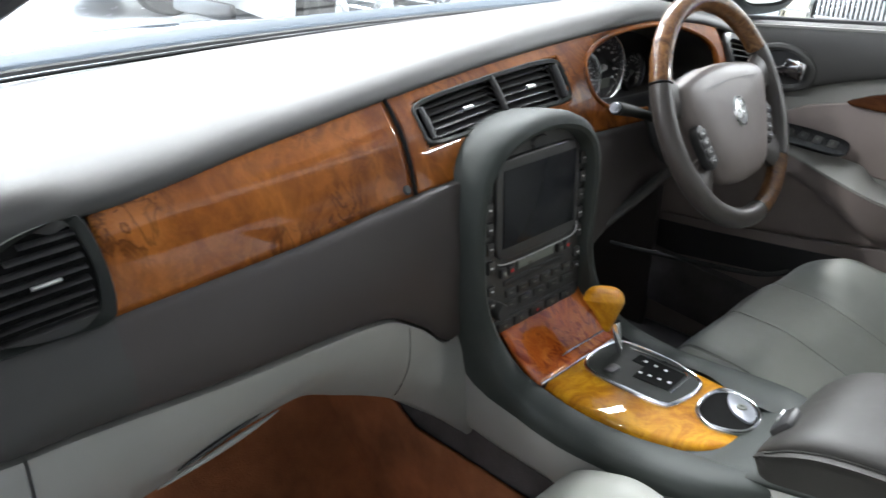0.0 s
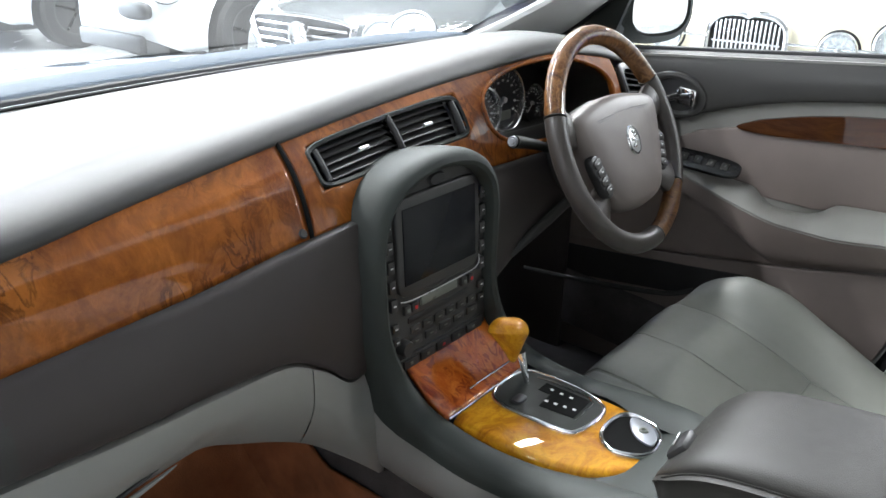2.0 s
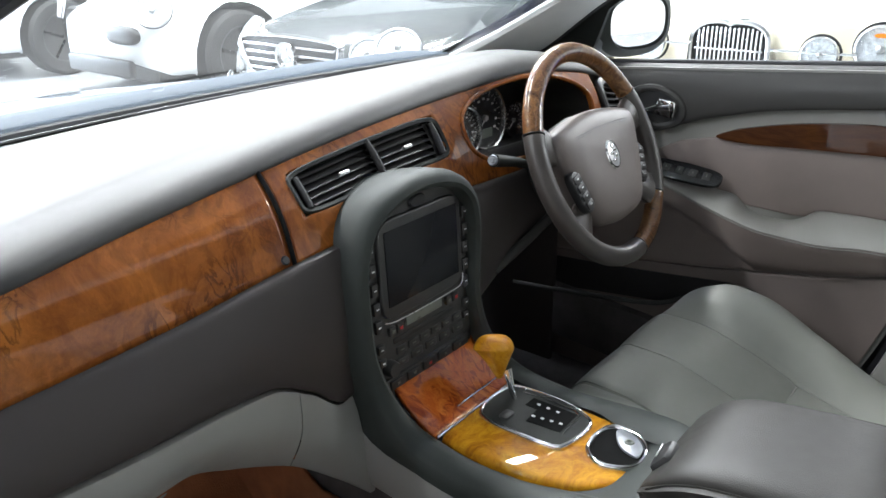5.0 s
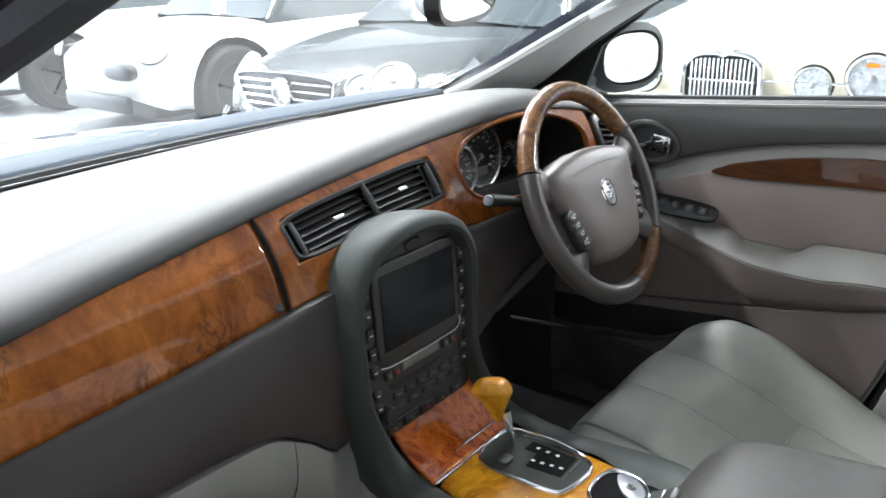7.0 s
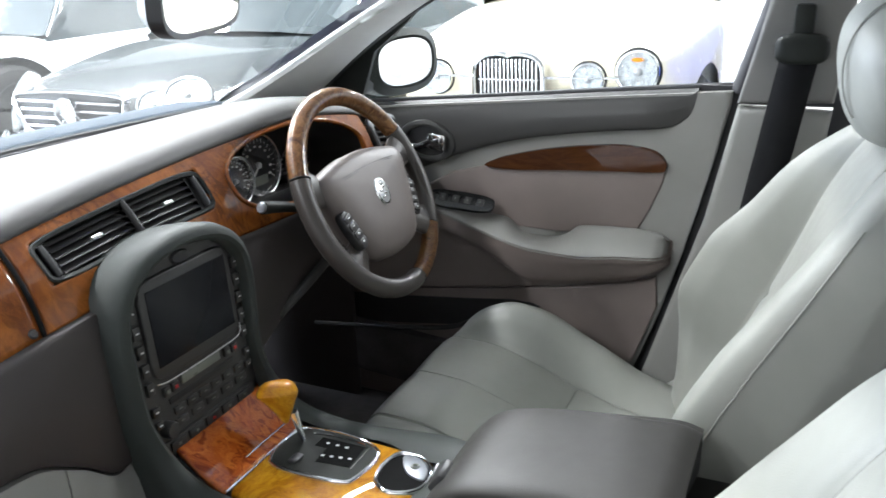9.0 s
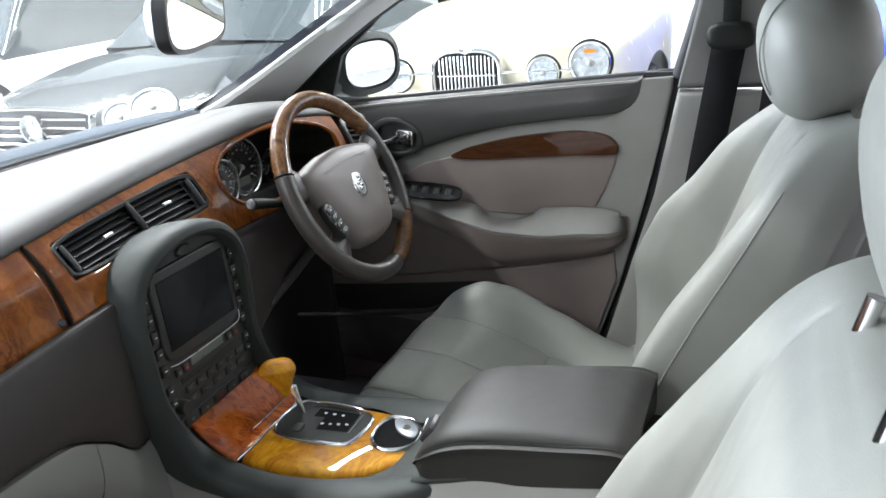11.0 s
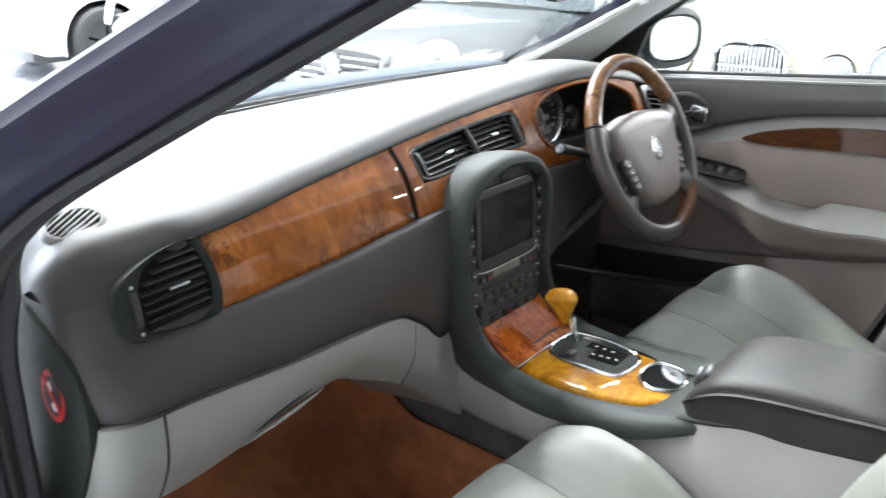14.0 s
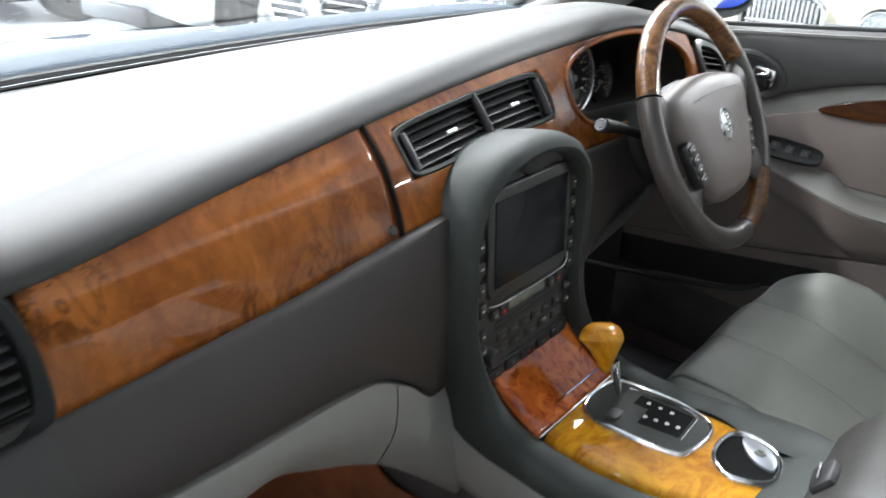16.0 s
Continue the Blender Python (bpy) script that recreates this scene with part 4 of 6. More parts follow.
# skirts, pale on the left and darkened on the right, and tunnel
def skirt(side):
    top = keyed((-1.0, 0.690), (-0.50, 0.684), (-0.45, 0.672), (-0.384, 0.636), (-0.316, 0.624), (-0.225, 0.616), (-0.12, 0.620), (-0.06, 0.665), (0.1, 0.70))
    low = keyed((-1.0, 0.42), (-0.45, 0.52), (-0.25, 0.553), (-0.10, 0.556), (0.1, 0.557))

    def fn(u, v):
        y = 0.06 - 1.0 * u
        zt, zl = top(y)[0], low(y)[0]
        x = 0.119 + 0.006 * math.sin(v * math.pi) - 0.042 * v * v * min(1, max(0, (-y - 0.32) / 0.11))
        if v < 0.12:
            x -= 0.02 * (1 - v / 0.12)
        return Vector((side * x, y, zl + (zt + 0.02 - zl) * v))
    return sheet(fn, 50, 10)


# the right skirt gets charcoal instead of pale grey to hold its shade
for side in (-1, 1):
    part("side_skirt", skirt(side), PALE if side < 0 else CHARCOAL, console, "vinyl console side, pale grey on the left, darkened for shade on the right")
part("tunnel", rbox((0.20, 1.6, 0.34), (0, -0.2, 0.40), 0.03), DARKCARPET, console, "black carpeted tunnel")

# armrest box
armrest = thing("armrest_box", "graphite leather armrest lid on the centre console", "armrest", (0.01, -0.55, 0.6))
ARM = keyed((-0.662, 0.708, 0.750, 0.757), (-0.64, 0.703, 0.755, 0.765), (-0.58, 0.692, 0.749, 0.763), (-0.51, 0.680, 0.741, 0.758), (-0.47, 0.675, 0.734, 0.752), (-0.44, 0.671, 0.724, 0.742), (-0.408, 0.668, 0.703, 0.714), (-0.397, 0.676, 0.690, 0.695))


def arm_section(y, lid):
    zb, zs, zt = ARM(y)
    w = 0.088 * (1 - 0.22 * max(0, (y + 0.43) / 0.035) ** 2)
    cx = 0.004
    if lid:
        h = zt - zs
        row = [(-w + 0.001, zs - 0.001), (-w * 0.992, zs + 0.22 * h), (-w * 0.955, zs + 0.58 * h), (-w * 0.80, zt - 0.12 * h), (-w * 0.4, zt), (w * 0.4, zt), (w * 0.80, zt - 0.12 * h), (w * 0.955, zs + 0.58 * h), (w * 0.992, zs + 0.22 * h), (w - 0.001, zs - 0.001)]
    else:
        row = [(-w * 0.9, zb), (-w * 0.99, zb + 0.006), (-w, zb + 0.016), (-w - 0.001, zs - 0.003), (-w + 0.004, zs + 0.002), (w - 0.004, zs + 0.002), (w + 0.001, zs - 0.003), (w, zb + 0.016), (w * 0.99, zb + 0.006), (w * 0.9, zb)]
    return [(cx + a, y, b) for a, b in row]


for lid, nm in ((False, "box"), (True, "lid")):
    rows = [smooth_line(arm_section(-0.397 - 0.265 * i / 30, lid), 28) for i in range(31)]
    part(nm, capped(sheet(lambda u, v, rows=rows: rows[round(u * 30)][round(v * 27)], 30, 27)), ARMHIDE, armrest, "graphite leather " + nm, sharp=60)
part("latch", rbox((0.036, 0.014, 0.026), (-0.035, -0.4085, 0.716), 0.005, (38, 0, 8)), BLACK, armrest, "black latch")
part("latch_trim", rbox((0.024, 0.0016, 0.002), (-0.035, -0.4015, 0.722), 0.0006, (38, 0, 8)), SILVER, armrest)
seam_pts = [Vector((0.004 - 0.0885, -0.41 - 0.24 * i / 24, ARM(-0.41 - 0.24 * i / 24)[1] + 0.003)) for i in range(25)]
part("seam", tube(seam_pts, 0.0009, 6), ARMHIDE, armrest)

# ---- steering wheel and column ----
WC, WR, WTILT = Vector((0.372, -0.104, 0.9005)), 0.1605, 25.0
WHEEL = Matrix.Translation(WC) @ pose(0, 0, 0, 90 - WTILT, 0, 0)
steering = thing("steering_wheel", "leather and walnut steering wheel with a taupe airbag hub", "steering wheel", tuple(WC))


def rim_arc(a0, a1, r, n=30):
    return [WHEEL @ Vector((WR * math.sin(radians(a0 + (a1 - a0) * i / (n - 1))), WR * math.cos(radians(a0 + (a1 - a0) * i / (n - 1))), 0)) for i in range(n)]


part("wood_arc", tube(rim_arc(-68, 62, 0), 0.0148, 16), WHEELWOOD, steering, "polished walnut upper rim")
part("wood_arc", tube(rim_arc(128, 172, 0), 0.0148, 16), WHEELWOOD, steering, "polished walnut lower rim")
part("leather_arc", tube(rim_arc(63, 127, 0), 0.0155, 16), WHEELHIDE, steering, "dark leather rim")
part("leather_arc", tube(rim_arc(173, 291, 0), 0.0155, 16), WHEELHIDE, steering, "dark leather rim")
for a in (-68, 62.5, 127.5, 172.5):
    c = WHEEL @ Vector((WR * math.sin(radians(a)), WR * math.cos(radians(a)), 0))
    n = WHEEL.to_3x3() @ Vector((math.cos(radians(a)), -math.sin(radians(a)), 0))
    part("joint_ring", lathe([(0.0148, -0.001), (0.0162, -0.0005), (0.0162, 0.0005), (0.0148, 0.001)], facing(c, n, (0.3, 0.9, 0.2)), 18), SATIN, steering)
HUB = ring_outline([(-0.124, 0.040), (-0.085, 0.058), (0, 0.067), (0.085, 0.058), (0.124, 0.040), (0.114, -0.006), (0.094, -0.056), (0.064, -0.097), (0, -0.108), (-0.064, -0.097), (-0.094, -0.056), (-0.114, -0.006)], 60)


def hub_fn(u, v):
    x, y = HUB[round(u * 60) % 60]
    k, z = ((0.9, -0.03), (1.0, -0.012), (1.0, 0.0), (0.96, 0.010), (0.85, 0.017), (0.55, 0.021), (0.0, 0.023))[round(v * 6)]
    return WHEEL @ Vector((x * k, y * k, z))


hub = part("airbag_cover", sheet(hub_fn, 60, 6, wrap_u=True), AIRBAG, steering, "taupe airbag cover")
for dy in (0.0, 0.003):
    part("hub_seam", tube([WHEEL @ Vector((x, 0.030 + dy + 0.006 * math.cos(x / 0.10 * 1.4), 0.0203 - 0.55 * max(0.0, abs(x) - 0.062) ** 1.4)) for x in [-0.088 + 0.176 * i / 24 for i in range(25)]], 0.0006, 6), WHEELHIDE, hub)
part("badge_rim", lathe([(0.016, 0.0), (0.017, 0.003), (0.0195, 0.003), (0.021, 0.0)], WHEEL @ pose(0, -0.008, 0.0215) @ Matrix.Diagonal((0.85, 1.12, 1, 1)), 30), CHROME, hub, "chrome badge ring")
part("badge", lathe([(0, 0.003), (0.01, 0.0026), (0.0165, 0.001), (0.017, 0)], WHEEL @ pose(0, -0.008, 0.022) @ Matrix.Diagonal((0.85, 1.12, 1, 1)), 26), SILVER, hub, "plain silver badge")
for a, b in ((0.004, -0.001), (-0.004, -0.006), (0.003, -0.011), (-0.003, -0.016), (0.002, 0.004)):
    part("badge_relief", blob((0, 0, 0), (0.0055, 0.0035, 0.002), WHEEL @ pose(a, b, 0.0245), 12, 8), CHROME, hub)
for sx in (-1, 1):
    for a0, a1, y0, w in ((62, 84, 0.018, 0.026), (116, 138, -0.062, 0.028)):
        mid = radians((a0 + a1) / 2)
        def spoke(u, v, sx=sx, a0=a0, a1=a1, y0=y0, w=w):
            e = radians(a0 + (a1 - a0) * v)
            inner_p = Vector((sx * (0.085 if y0 > 0 else 0.070), y0 + w * (0.5 - v) * 1.5, -0.004))
            outer_p = Vector((sx * (WR - 0.008) * math.sin(e), (WR - 0.008) * math.cos(e), 0.004))
            p = inner_p.lerp(outer_p, u)
            p.z += 0.006 * math.sin(v * math.pi)
            return WHEEL @ p
        part("spoke", sheet(spoke, 10, 8), WHEELHIDE, steering, "leather-covered spoke", thick=0.012)
    pad = part("switch_pad", prism(oval(0.0125, 0.033, 28, 0, 0, 3), 0.013, WHEEL @ pose(sx * 0.103, -0.040, 0.004 if sx < 0 else -0.004, 0, 0, sx * -16), 0.002), BLACK, steering, "black wheel switches")
    for i in range(4):
        part("switch", prism(oval(0.0095, 0.0062, 16, 0, 0.021 - 0.014 * i, 4), 0.0025, WHEEL @ pose(sx * 0.103, -0.040, 0.017 if sx < 0 else 0.009, 0, 0, sx * -16), 0.001), SATIN, pad)
        part("marking", prism(oval(0.003, 0.0010, 8, 0, 0.021 - 0.014 * i), 0.0006, WHEEL @ pose(sx * 0.103, -0.040, 0.0195 if sx < 0 else 0.0115, 0, 0, sx * -16)), WHITEMARK, pad)
part("boss", lathe([(0.062, -0.06), (0.068, -0.03), (0.06, -0.012)], WHEEL, 28), BLACK, steering)

column = thing("steering_column", "black steering column shroud with stalks", "steering column", (0.372, 0.0, 0.8))
part("shroud", capped(sheet(lambda u, v: WHEEL @ Vector(((0.062 + 0.012 * u) * math.cos(v * math.tau), (0.055 + 0.02 * u) * math.sin(v * math.tau) - 0.012 * u, -0.055 - 0.16 * u)), 8, 28, wrap_v=True)), BLACK, column)
for sx, tip in ((-1, (0.182, -0.040, 0.922)), (1, (0.560, -0.02, 0.914))):
    s0 = WHEEL @ Vector((sx * 0.05, 0.01, -0.075))
    st = part("stalk", tube(smooth_line([s0, s0.lerp(Vector(tip), 0.5) + Vector((0, 0.006, 0.002)), tip], 16), lambda u: 0.006 + 0.0035 * u, 14), PLATE, column, "black stalk")
    d = (Vector(tip) - s0).normalized()
    part("stalk_tip", lathe([(0, 0.004), (0.0035, 0.004), (0.0045, 0.0028), (0.0065, 0.003), (0.0078, 0.0015), (0.008, 0)], facing(Vector(tip) + d * 0.001, d, (0, 0.3, 1)), 18), SOCKET, st, "grey end cap")
knee_bolster = thing("knee_bolster", "dark lower dashboard panel under the steering column", "panel", (0.36, 0, 0.7))
part("panel", sheet(lambda u, v: Vector((0.13 + 0.54 * u, 0.005 + 0.05 * v + 0.03 * math.sin(math.pi * u), 0.875 - 0.17 * v)), 20, 10), CHARCOAL, knee_bolster, thick=0.01)
part("column_cover", tube(smooth_line([(0.20, -0.03, 0.745), (0.26, -0.045, 0.775), (0.33, -0.05, 0.80)], 14), 0.008, 10), CHARCOAL, knee_bolster)
part("ignition", lathe([(0.006, 0.012), (0.012, 0.012), (0.017, 0.006), (0.019, 0)], facing((0.285, -0.012, 0.835), (-0.5, -1, 0.1)), 22), BLACK, knee_bolster)

# ---- seats ----
CUSH = keyed((0.0, -0.165, 0.40), (0.07, -0.143, 0.47), (0.14, -0.143, 0.535), (0.21, -0.158, 0.577), (0.29, -0.182, 0.594), (0.40, -0.24, 0.592), (0.55, -0.33, 0.567), (0.70, -0.42, 0.530), (0.85, -0.52, 0.503), (1.0, -0.64, 0.490))
BOLST = keyed((0.0, 0.0), (0.14, -0.030), (0.21, -0.026), (0.29, 0.006), (0.36, 0.032), (0.45, 0.054), (0.55, 0.064), (0.70, 0.054), (0.85, 0.028), (1.0, 0.008))
SIDE_ROWS = ((0.0, -0.235, -0.16, 0.0), (0.07, -0.250, -0.09, 0.1), (0.12, -0.249, -0.03, 0.55), (0.17, -0.234, -0.002, 0.92), (0.22, -0.208, 0.0, 1.0), (0.28, -0.178, 0.0, 0.72), (0.33, -0.153, 0.0, 0.18), (0.36, -0.138, 0.0, 0.0), (0.43, -0.07, 0.0, 0.0), (0.5, 0.0, 0.0, 0.0))
ACROSS = keyed(*SIDE_ROWS, *[(1 - v, -x, d, b) for v, x, d, b in SIDE_ROWS[-2::-1]])
BACK = keyed((0.0, -0.585, 0.47, 0.020, 0.030, 0.245), (0.12, -0.610, 0.55, 0.035, 0.045, 0.250), (0.25, -0.645, 0.63, 0.050, 0.080, 0.252), (0.38, -0.680, 0.715, 0.060, 0.115, 0.250), (0.50, -0.712, 0.79, 0.055, 0.112, 0.245),
             (0.62, -0.740, 0.865, 0.034, 0.082, 0.236), (0.75, -0.768, 0.94, 0.014, 0.056, 0.222), (0.87, -0.800, 1.00, 0.005, 0.022, 0.200), (0.95, -0.828, 1.030, 0.0, 0.006, 0.176), (1.0, -0.865, 1.042, 0.0, 0.0, 0.150))


def crease(x, at=0.1455, w=0.006, deep=0.005):
    return -deep * math.exp(-((abs(x) - at) / w) ** 2)


def cushion_at(cx, dy, dz, u, v, lift=0.0):
    y, z = CUSH(u)
    h = BOLST(u)[0]
    x, drop, b = ACROSS(v)
    if cx > 0 and x < 0:
        b *= 0.45
    wide = 1.0 - 0.12 * max(0, 1 - u / 0.30) ** 2
    tuck = crease(x) * min(1.0, max(0.0, (u - 0.12) / 0.1))
    inside = abs(x) < 0.146
    # the panel swells softly between its seams
    swell = 0.0
    if inside and 0.15 < u < 0.70:
        swell = 0.003 * math.sin(math.pi * min(1.0, abs(x) / 0.146)) - 0.0015 * math.exp(-(x / 0.005) ** 2)
    if inside:
        swell -= 0.005 * math.exp(-((u - 0.685) / 0.012) ** 2)
    wrinkle = 0.0012 * noise.noise(Vector((x * 14 + cx * 9, u * 9, 0.3))) + 0.0006 * noise.noise(Vector((x * 45, u * 30, 1.3)))
    return Vector((cx + x * wide, y + dy, z + dz + drop * (0.35 + 0.65 * min(1, u / 0.2)) + h * b + tuck + swell + wrinkle + lift))


def back_at(cx, out, u, v, lift=0.0):
    yc, zc, b_in, b_out, w = BACK(u)
    x, drop, k = ACROSS(v)
    b = b_out if x * out > 0 else b_in
    depth = drop * 0.75
    tuck = crease(x) if 0.06 < u < 0.92 else 0.0
    if abs(x) < 0.146 and 0.06 < u < 0.92:
        tuck += 0.006 * math.cos(x / 0.146 * math.pi / 2) - 0.005 * math.exp(-((u - 0.46 + 0.9 * x * x) / 0.012) ** 2)
    wrinkle = 0.0015 * noise.noise(Vector((x * 12 + cx * 7, u * 8, 4.3)))
    y = yc + b * k + depth * 0.9 + tuck + wrinkle + lift
    z = zc + 0.12 * b * k - 0.25 * depth
    return Vector((cx + x / 0.25 * w, y, z))


def car_seat(name, label, cx, out, dy, dz):
    seat = thing(name, label, "car seat", (cx, -0.4, 0.3), "front seats")
    cushion = part("cushion", capped(sheet(lambda u, v: cushion_at(cx, dy, dz, u, v), 90, 120)), HIDE, seat, "grey leather seat cushion", sharp=80)
    for sg in (-1, 1):
        part("piping", tube([cushion_at(cx, dy, dz, 0.16 + 0.80 * i / 40, 0.5 + sg * 0.1455, 0.0008) for i in range(41)], 0.0013, 6), STITCH, cushion)
    part("centre_seam", tube([cushion_at(cx, dy, dz, 0.13 + 0.55 * i / 24, 0.5, 0.0004) for i in range(25)], 0.0010, 6), STITCH, cushion)
    part("cross_seam", tube([cushion_at(cx, dy, dz, 0.685, 0.357 + 0.286 * i / 24, 0.0006) for i in range(25)], 0.0012, 6), STITCH, cushion)
    rest = part("backrest", capped(sheet(lambda u, v: back_at(cx, out, u, v), 90, 120)), HIDE, seat, "grey leather backrest with side bolsters", sharp=80)
    for s in (0.3545, 0.6455):
        part("piping", tube([back_at(cx, out, 0.06 + 0.86 * i / 40, s, 0.0008) for i in range(41)], 0.0011, 6), STITCH, rest)
    for s in (0.125, 0.875):
        part("edge_seam", tube([back_at(cx, out, 0.10 + 0.70 * i / 40, s, 0.0004) for i in range(41)], 0.0012, 6), STITCH, rest)
    part("shell", rbox((0.40, 0.07, 0.48), (cx, -0.805, 0.76), 0.03, (17, 0, 0)), PALE, seat, "pale grey seat back shell")
    hm = Matrix.Translation((cx, -0.826 + 1.15 * dy, 1.110 + 1.6 * dz)) @ pose(0, 0, 0, -10, 0, 0)
    head = part("headrest", blob((0, 0, 0), (0.138, 0.074, 0.090), hm, 48, 30, 2.5), HIDE, seat, "padded grey leather headrest", sharp=80)
    for dx in (-0.088, -0.084):
        part("stitching", tube([hm @ Vector((dx, 0.0690 * math.cos(a), 0.0840 * math.sin(a))) for a in [math.pi * (-0.15 + 0.80 * i / 24) for i in range(25)]], 0.0010, 6), STITCH, head)
    for sx in (-1, 1):
        part("headrest_post", tube([(cx + sx * 0.06, -0.835, 1.05), (cx + sx * 0.06, -0.815, 0.97)], 0.006, 10), CHROME, seat, "chrome headrest post")
    part("base", rbox((0.42, 0.40, 0.10), (cx, -0.40 + dy, 0.36), 0.02), DARKCARPET, seat, "dark seat base")
    part("side_trim", tube(smooth_line([(cx + out * 0.262, -0.30, 0.44), (cx + out * 0.268, -0.50, 0.455), (cx + out * 0.262, -0.60, 0.53)], 16), 0.018, 10), PALE, seat, "pale grey seat valance")
    return seat


car_seat("driver_seat", "dove grey leather driver's seat with deep bolsters", 0.375, 1, 0.0, 0.0)
car_seat("passenger_seat", "dove grey leather passenger seat beside the armrest", -0.375, -1, -0.055, 0.016)
buckle = thing("belt_buckle", "black seat belt buckle with a red button", "belt buckle", (-0.122, -0.53, 0.50))
part("housing", rbox((0.026, 0.05, 0.12), (-0.120, -0.548, 0.548), 0.006, (20, 0, 0)), BLACK, buckle)
part("release_button", rbox((0.021, 0.030, 0.010), (-0.120, -0.527, 0.6055), 0.002, (20, 0, 0)), RED, buckle, "red release button")

# ---- driver's door ----
door = thing("driver_door", "closed driver's door with charcoal top, grey trim and walnut inlay", "car door", (0.78, -0.2, 0.3))
DOORM = Matrix(((0, 0, -1, 0), (1, 0, 0, 0), (0, 1, 0, 0), (0, 0, 0, 1)))   # outline (y, z), depth towards the cabin


def door_plate(outline, x, depth, r, n=64, closed_smooth=True):
    pts = ring_outline(outline, n) if closed_smooth else outline
    return prism(pts, depth, Matrix.Translation((x, 0, 0)) @ DOORM, r, 3)


SILL = keyed((-0.62, 1.018), (-0.40, 1.003), (-0.19, 0.987), (0.07, 0.968), (0.34, 0.945))
REAR = keyed((0.30, -0.405), (0.438, -0.450), (0.577, -0.500), (0.80, -0.560), (0.996, -0.603), (1.05, -0.612))
ys = [0.34 - 0.943 * i / 40 for i in range(41)]
panel_out = [(y, SILL(y)[0] - 0.004) for y in ys] + [(REAR(z)[0], z) for z in (0.99, 0.9, 0.8, 0.7, 0.577, 0.5, 0.438, 0.36, 0.30)] + [(-0.2, 0.28), (0.34, 0.28)]
part("door_panel", door_plate(panel_out, 0.800, 0.040, 0.006, closed_smooth=False), PALE, door, "pale grey door trim panel")
lower = [(0.33, 0.540), (0.0, 0.571), (-0.137, 0.588), (-0.32, 0.617), (-0.431, 0.640), (-0.474, 0.652), (-0.494, 0.662)] + [(REAR(z)[0] + 0.008, z) for z in (0.60, 0.5, 0.42, 0.32)] + [(-0.2, 0.29), (0.33, 0.29)]
part("lower_panel", door_plate(lower, 0.762, 0.010, 0.004, closed_smooth=False), TAUPE, door, "taupe lower door panel")
UNDER = keyed((-0.546, 1.006), (-0.542, 0.984), (-0.532, 0.965), (-0.515, 0.952), (-0.49, 0.9435), (-0.418, 0.937), (-0.256, 0.916), (-0.139, 0.888), (-0.026, 0.846), (0.06, 0.805), (0.12, 0.77), (0.34, 0.70))


def upper_fn(u, v):
    """The padded door top: a soft roll under the glass, then a face that leans out to its lower edge."""
    y = 0.34 - 0.886 * (1 - (1 - u) ** 1.5)
    zt, zl = SILL(y)[0] + 0.001, UNDER(y)[0]
    h = max(zt - zl, 0.001)
    k = min(1.0, h / 0.05)
    p = smooth_line([(0.797, y, zt - 0.002), (0.784, y, zt), (0.770, y, zt - 0.003 * k), (0.757, y, zt - 0.012 * k), (0.7475, y, zt - 0.028 * k), (0.7425, y, zl + 0.45 * h * k), (0.742, y, zl + 0.2 * h), (0.745, y, zl + 0.05 * h), (0.755, y, zl + 0.001), (0.764, y, zl)], 37)
    q = p[round(v * 36)]
    k = min(1.0, max(0.0, (-0.45 - y) / 0.09))
    q.x += max(0.0, 0.7595 - q.x) * k * k * (3 - 2 * k)
    return q


part("upper_pad", sheet(upper_fn, 80, 36), CHARCOAL, door, "charcoal padded door top", sharp=70)
inset = [(0.055, 0.778), (-0.02, 0.806), (-0.08, 0.838), (-0.16, 0.857), (-0.30, 0.862), (-0.45, 0.872), (-0.502, 0.874), (-0.495, 0.84), (-0.475, 0.79), (-0.452, 0.745), (-0.3, 0.73), (0.055, 0.745)]
part("inset_panel", door_plate(inset, 0.764, 0.008, 0.004, closed_smooth=False), TAUPE, door, "taupe leather inset")
lens = [(-0.150, 0.856), (-0.172, 0.869), (-0.205, 0.880), (-0.293, 0.899), (-0.40, 0.911), (-0.455, 0.909), (-0.486, 0.900), (-0.501, 0.884), (-0.501, 0.871), (-0.488, 0.865), (-0.40, 0.862), (-0.30, 0.857), (-0.20, 0.851)]
part("veneer_inlay", door_plate(lens, 0.762, 0.014, 0.004, 60), WALNUT_SHADED, door, "lens-shaped walnut inlay")

# armrest
AR_TOP = keyed((-0.52, 0.722), (-0.45, 0.722), (-0.36, 0.714), (-0.274, 0.716), (-0.176, 0.738), (-0.07, 0.768), (0.06, 0.795))
AR_BACK = keyed((-0.52, 0.735), (-0.50, 0.748), (-0.456, 0.754), (-0.35, 0.750), (-0.338, 0.744), (-0.321, 0.731), (-0.29, 0.722), (-0.254, 0.721), (-0.225, 0.728), (-0.21, 0.742), (-0.197, 0.752), (-0.15, 0.758), (-0.05, 0.785), (0.06, 0.80))
AR_LOW = keyed((-0.52, 0.690), (-0.505, 0.674), (-0.474, 0.655), (-0.431, 0.643), (-0.32, 0.620), (-0.137, 0.591), (0.0, 0.574), (0.30, 0.545))
AR_CREASE = keyed((-0.30, 0.58), (-0.257, 0.625), (-0.209, 0.661), (-0.161, 0.692), (-0.044, 0.734), (0.06, 0.765), (0.30, 0.80))
AR_IN = keyed((-0.52, 0.750), (-0.513, 0.722), (-0.492, 0.701), (-0.45, 0.692), (-0.3, 0.688), (-0.15, 0.694), (-0.03, 0.712), (0.06, 0.745))


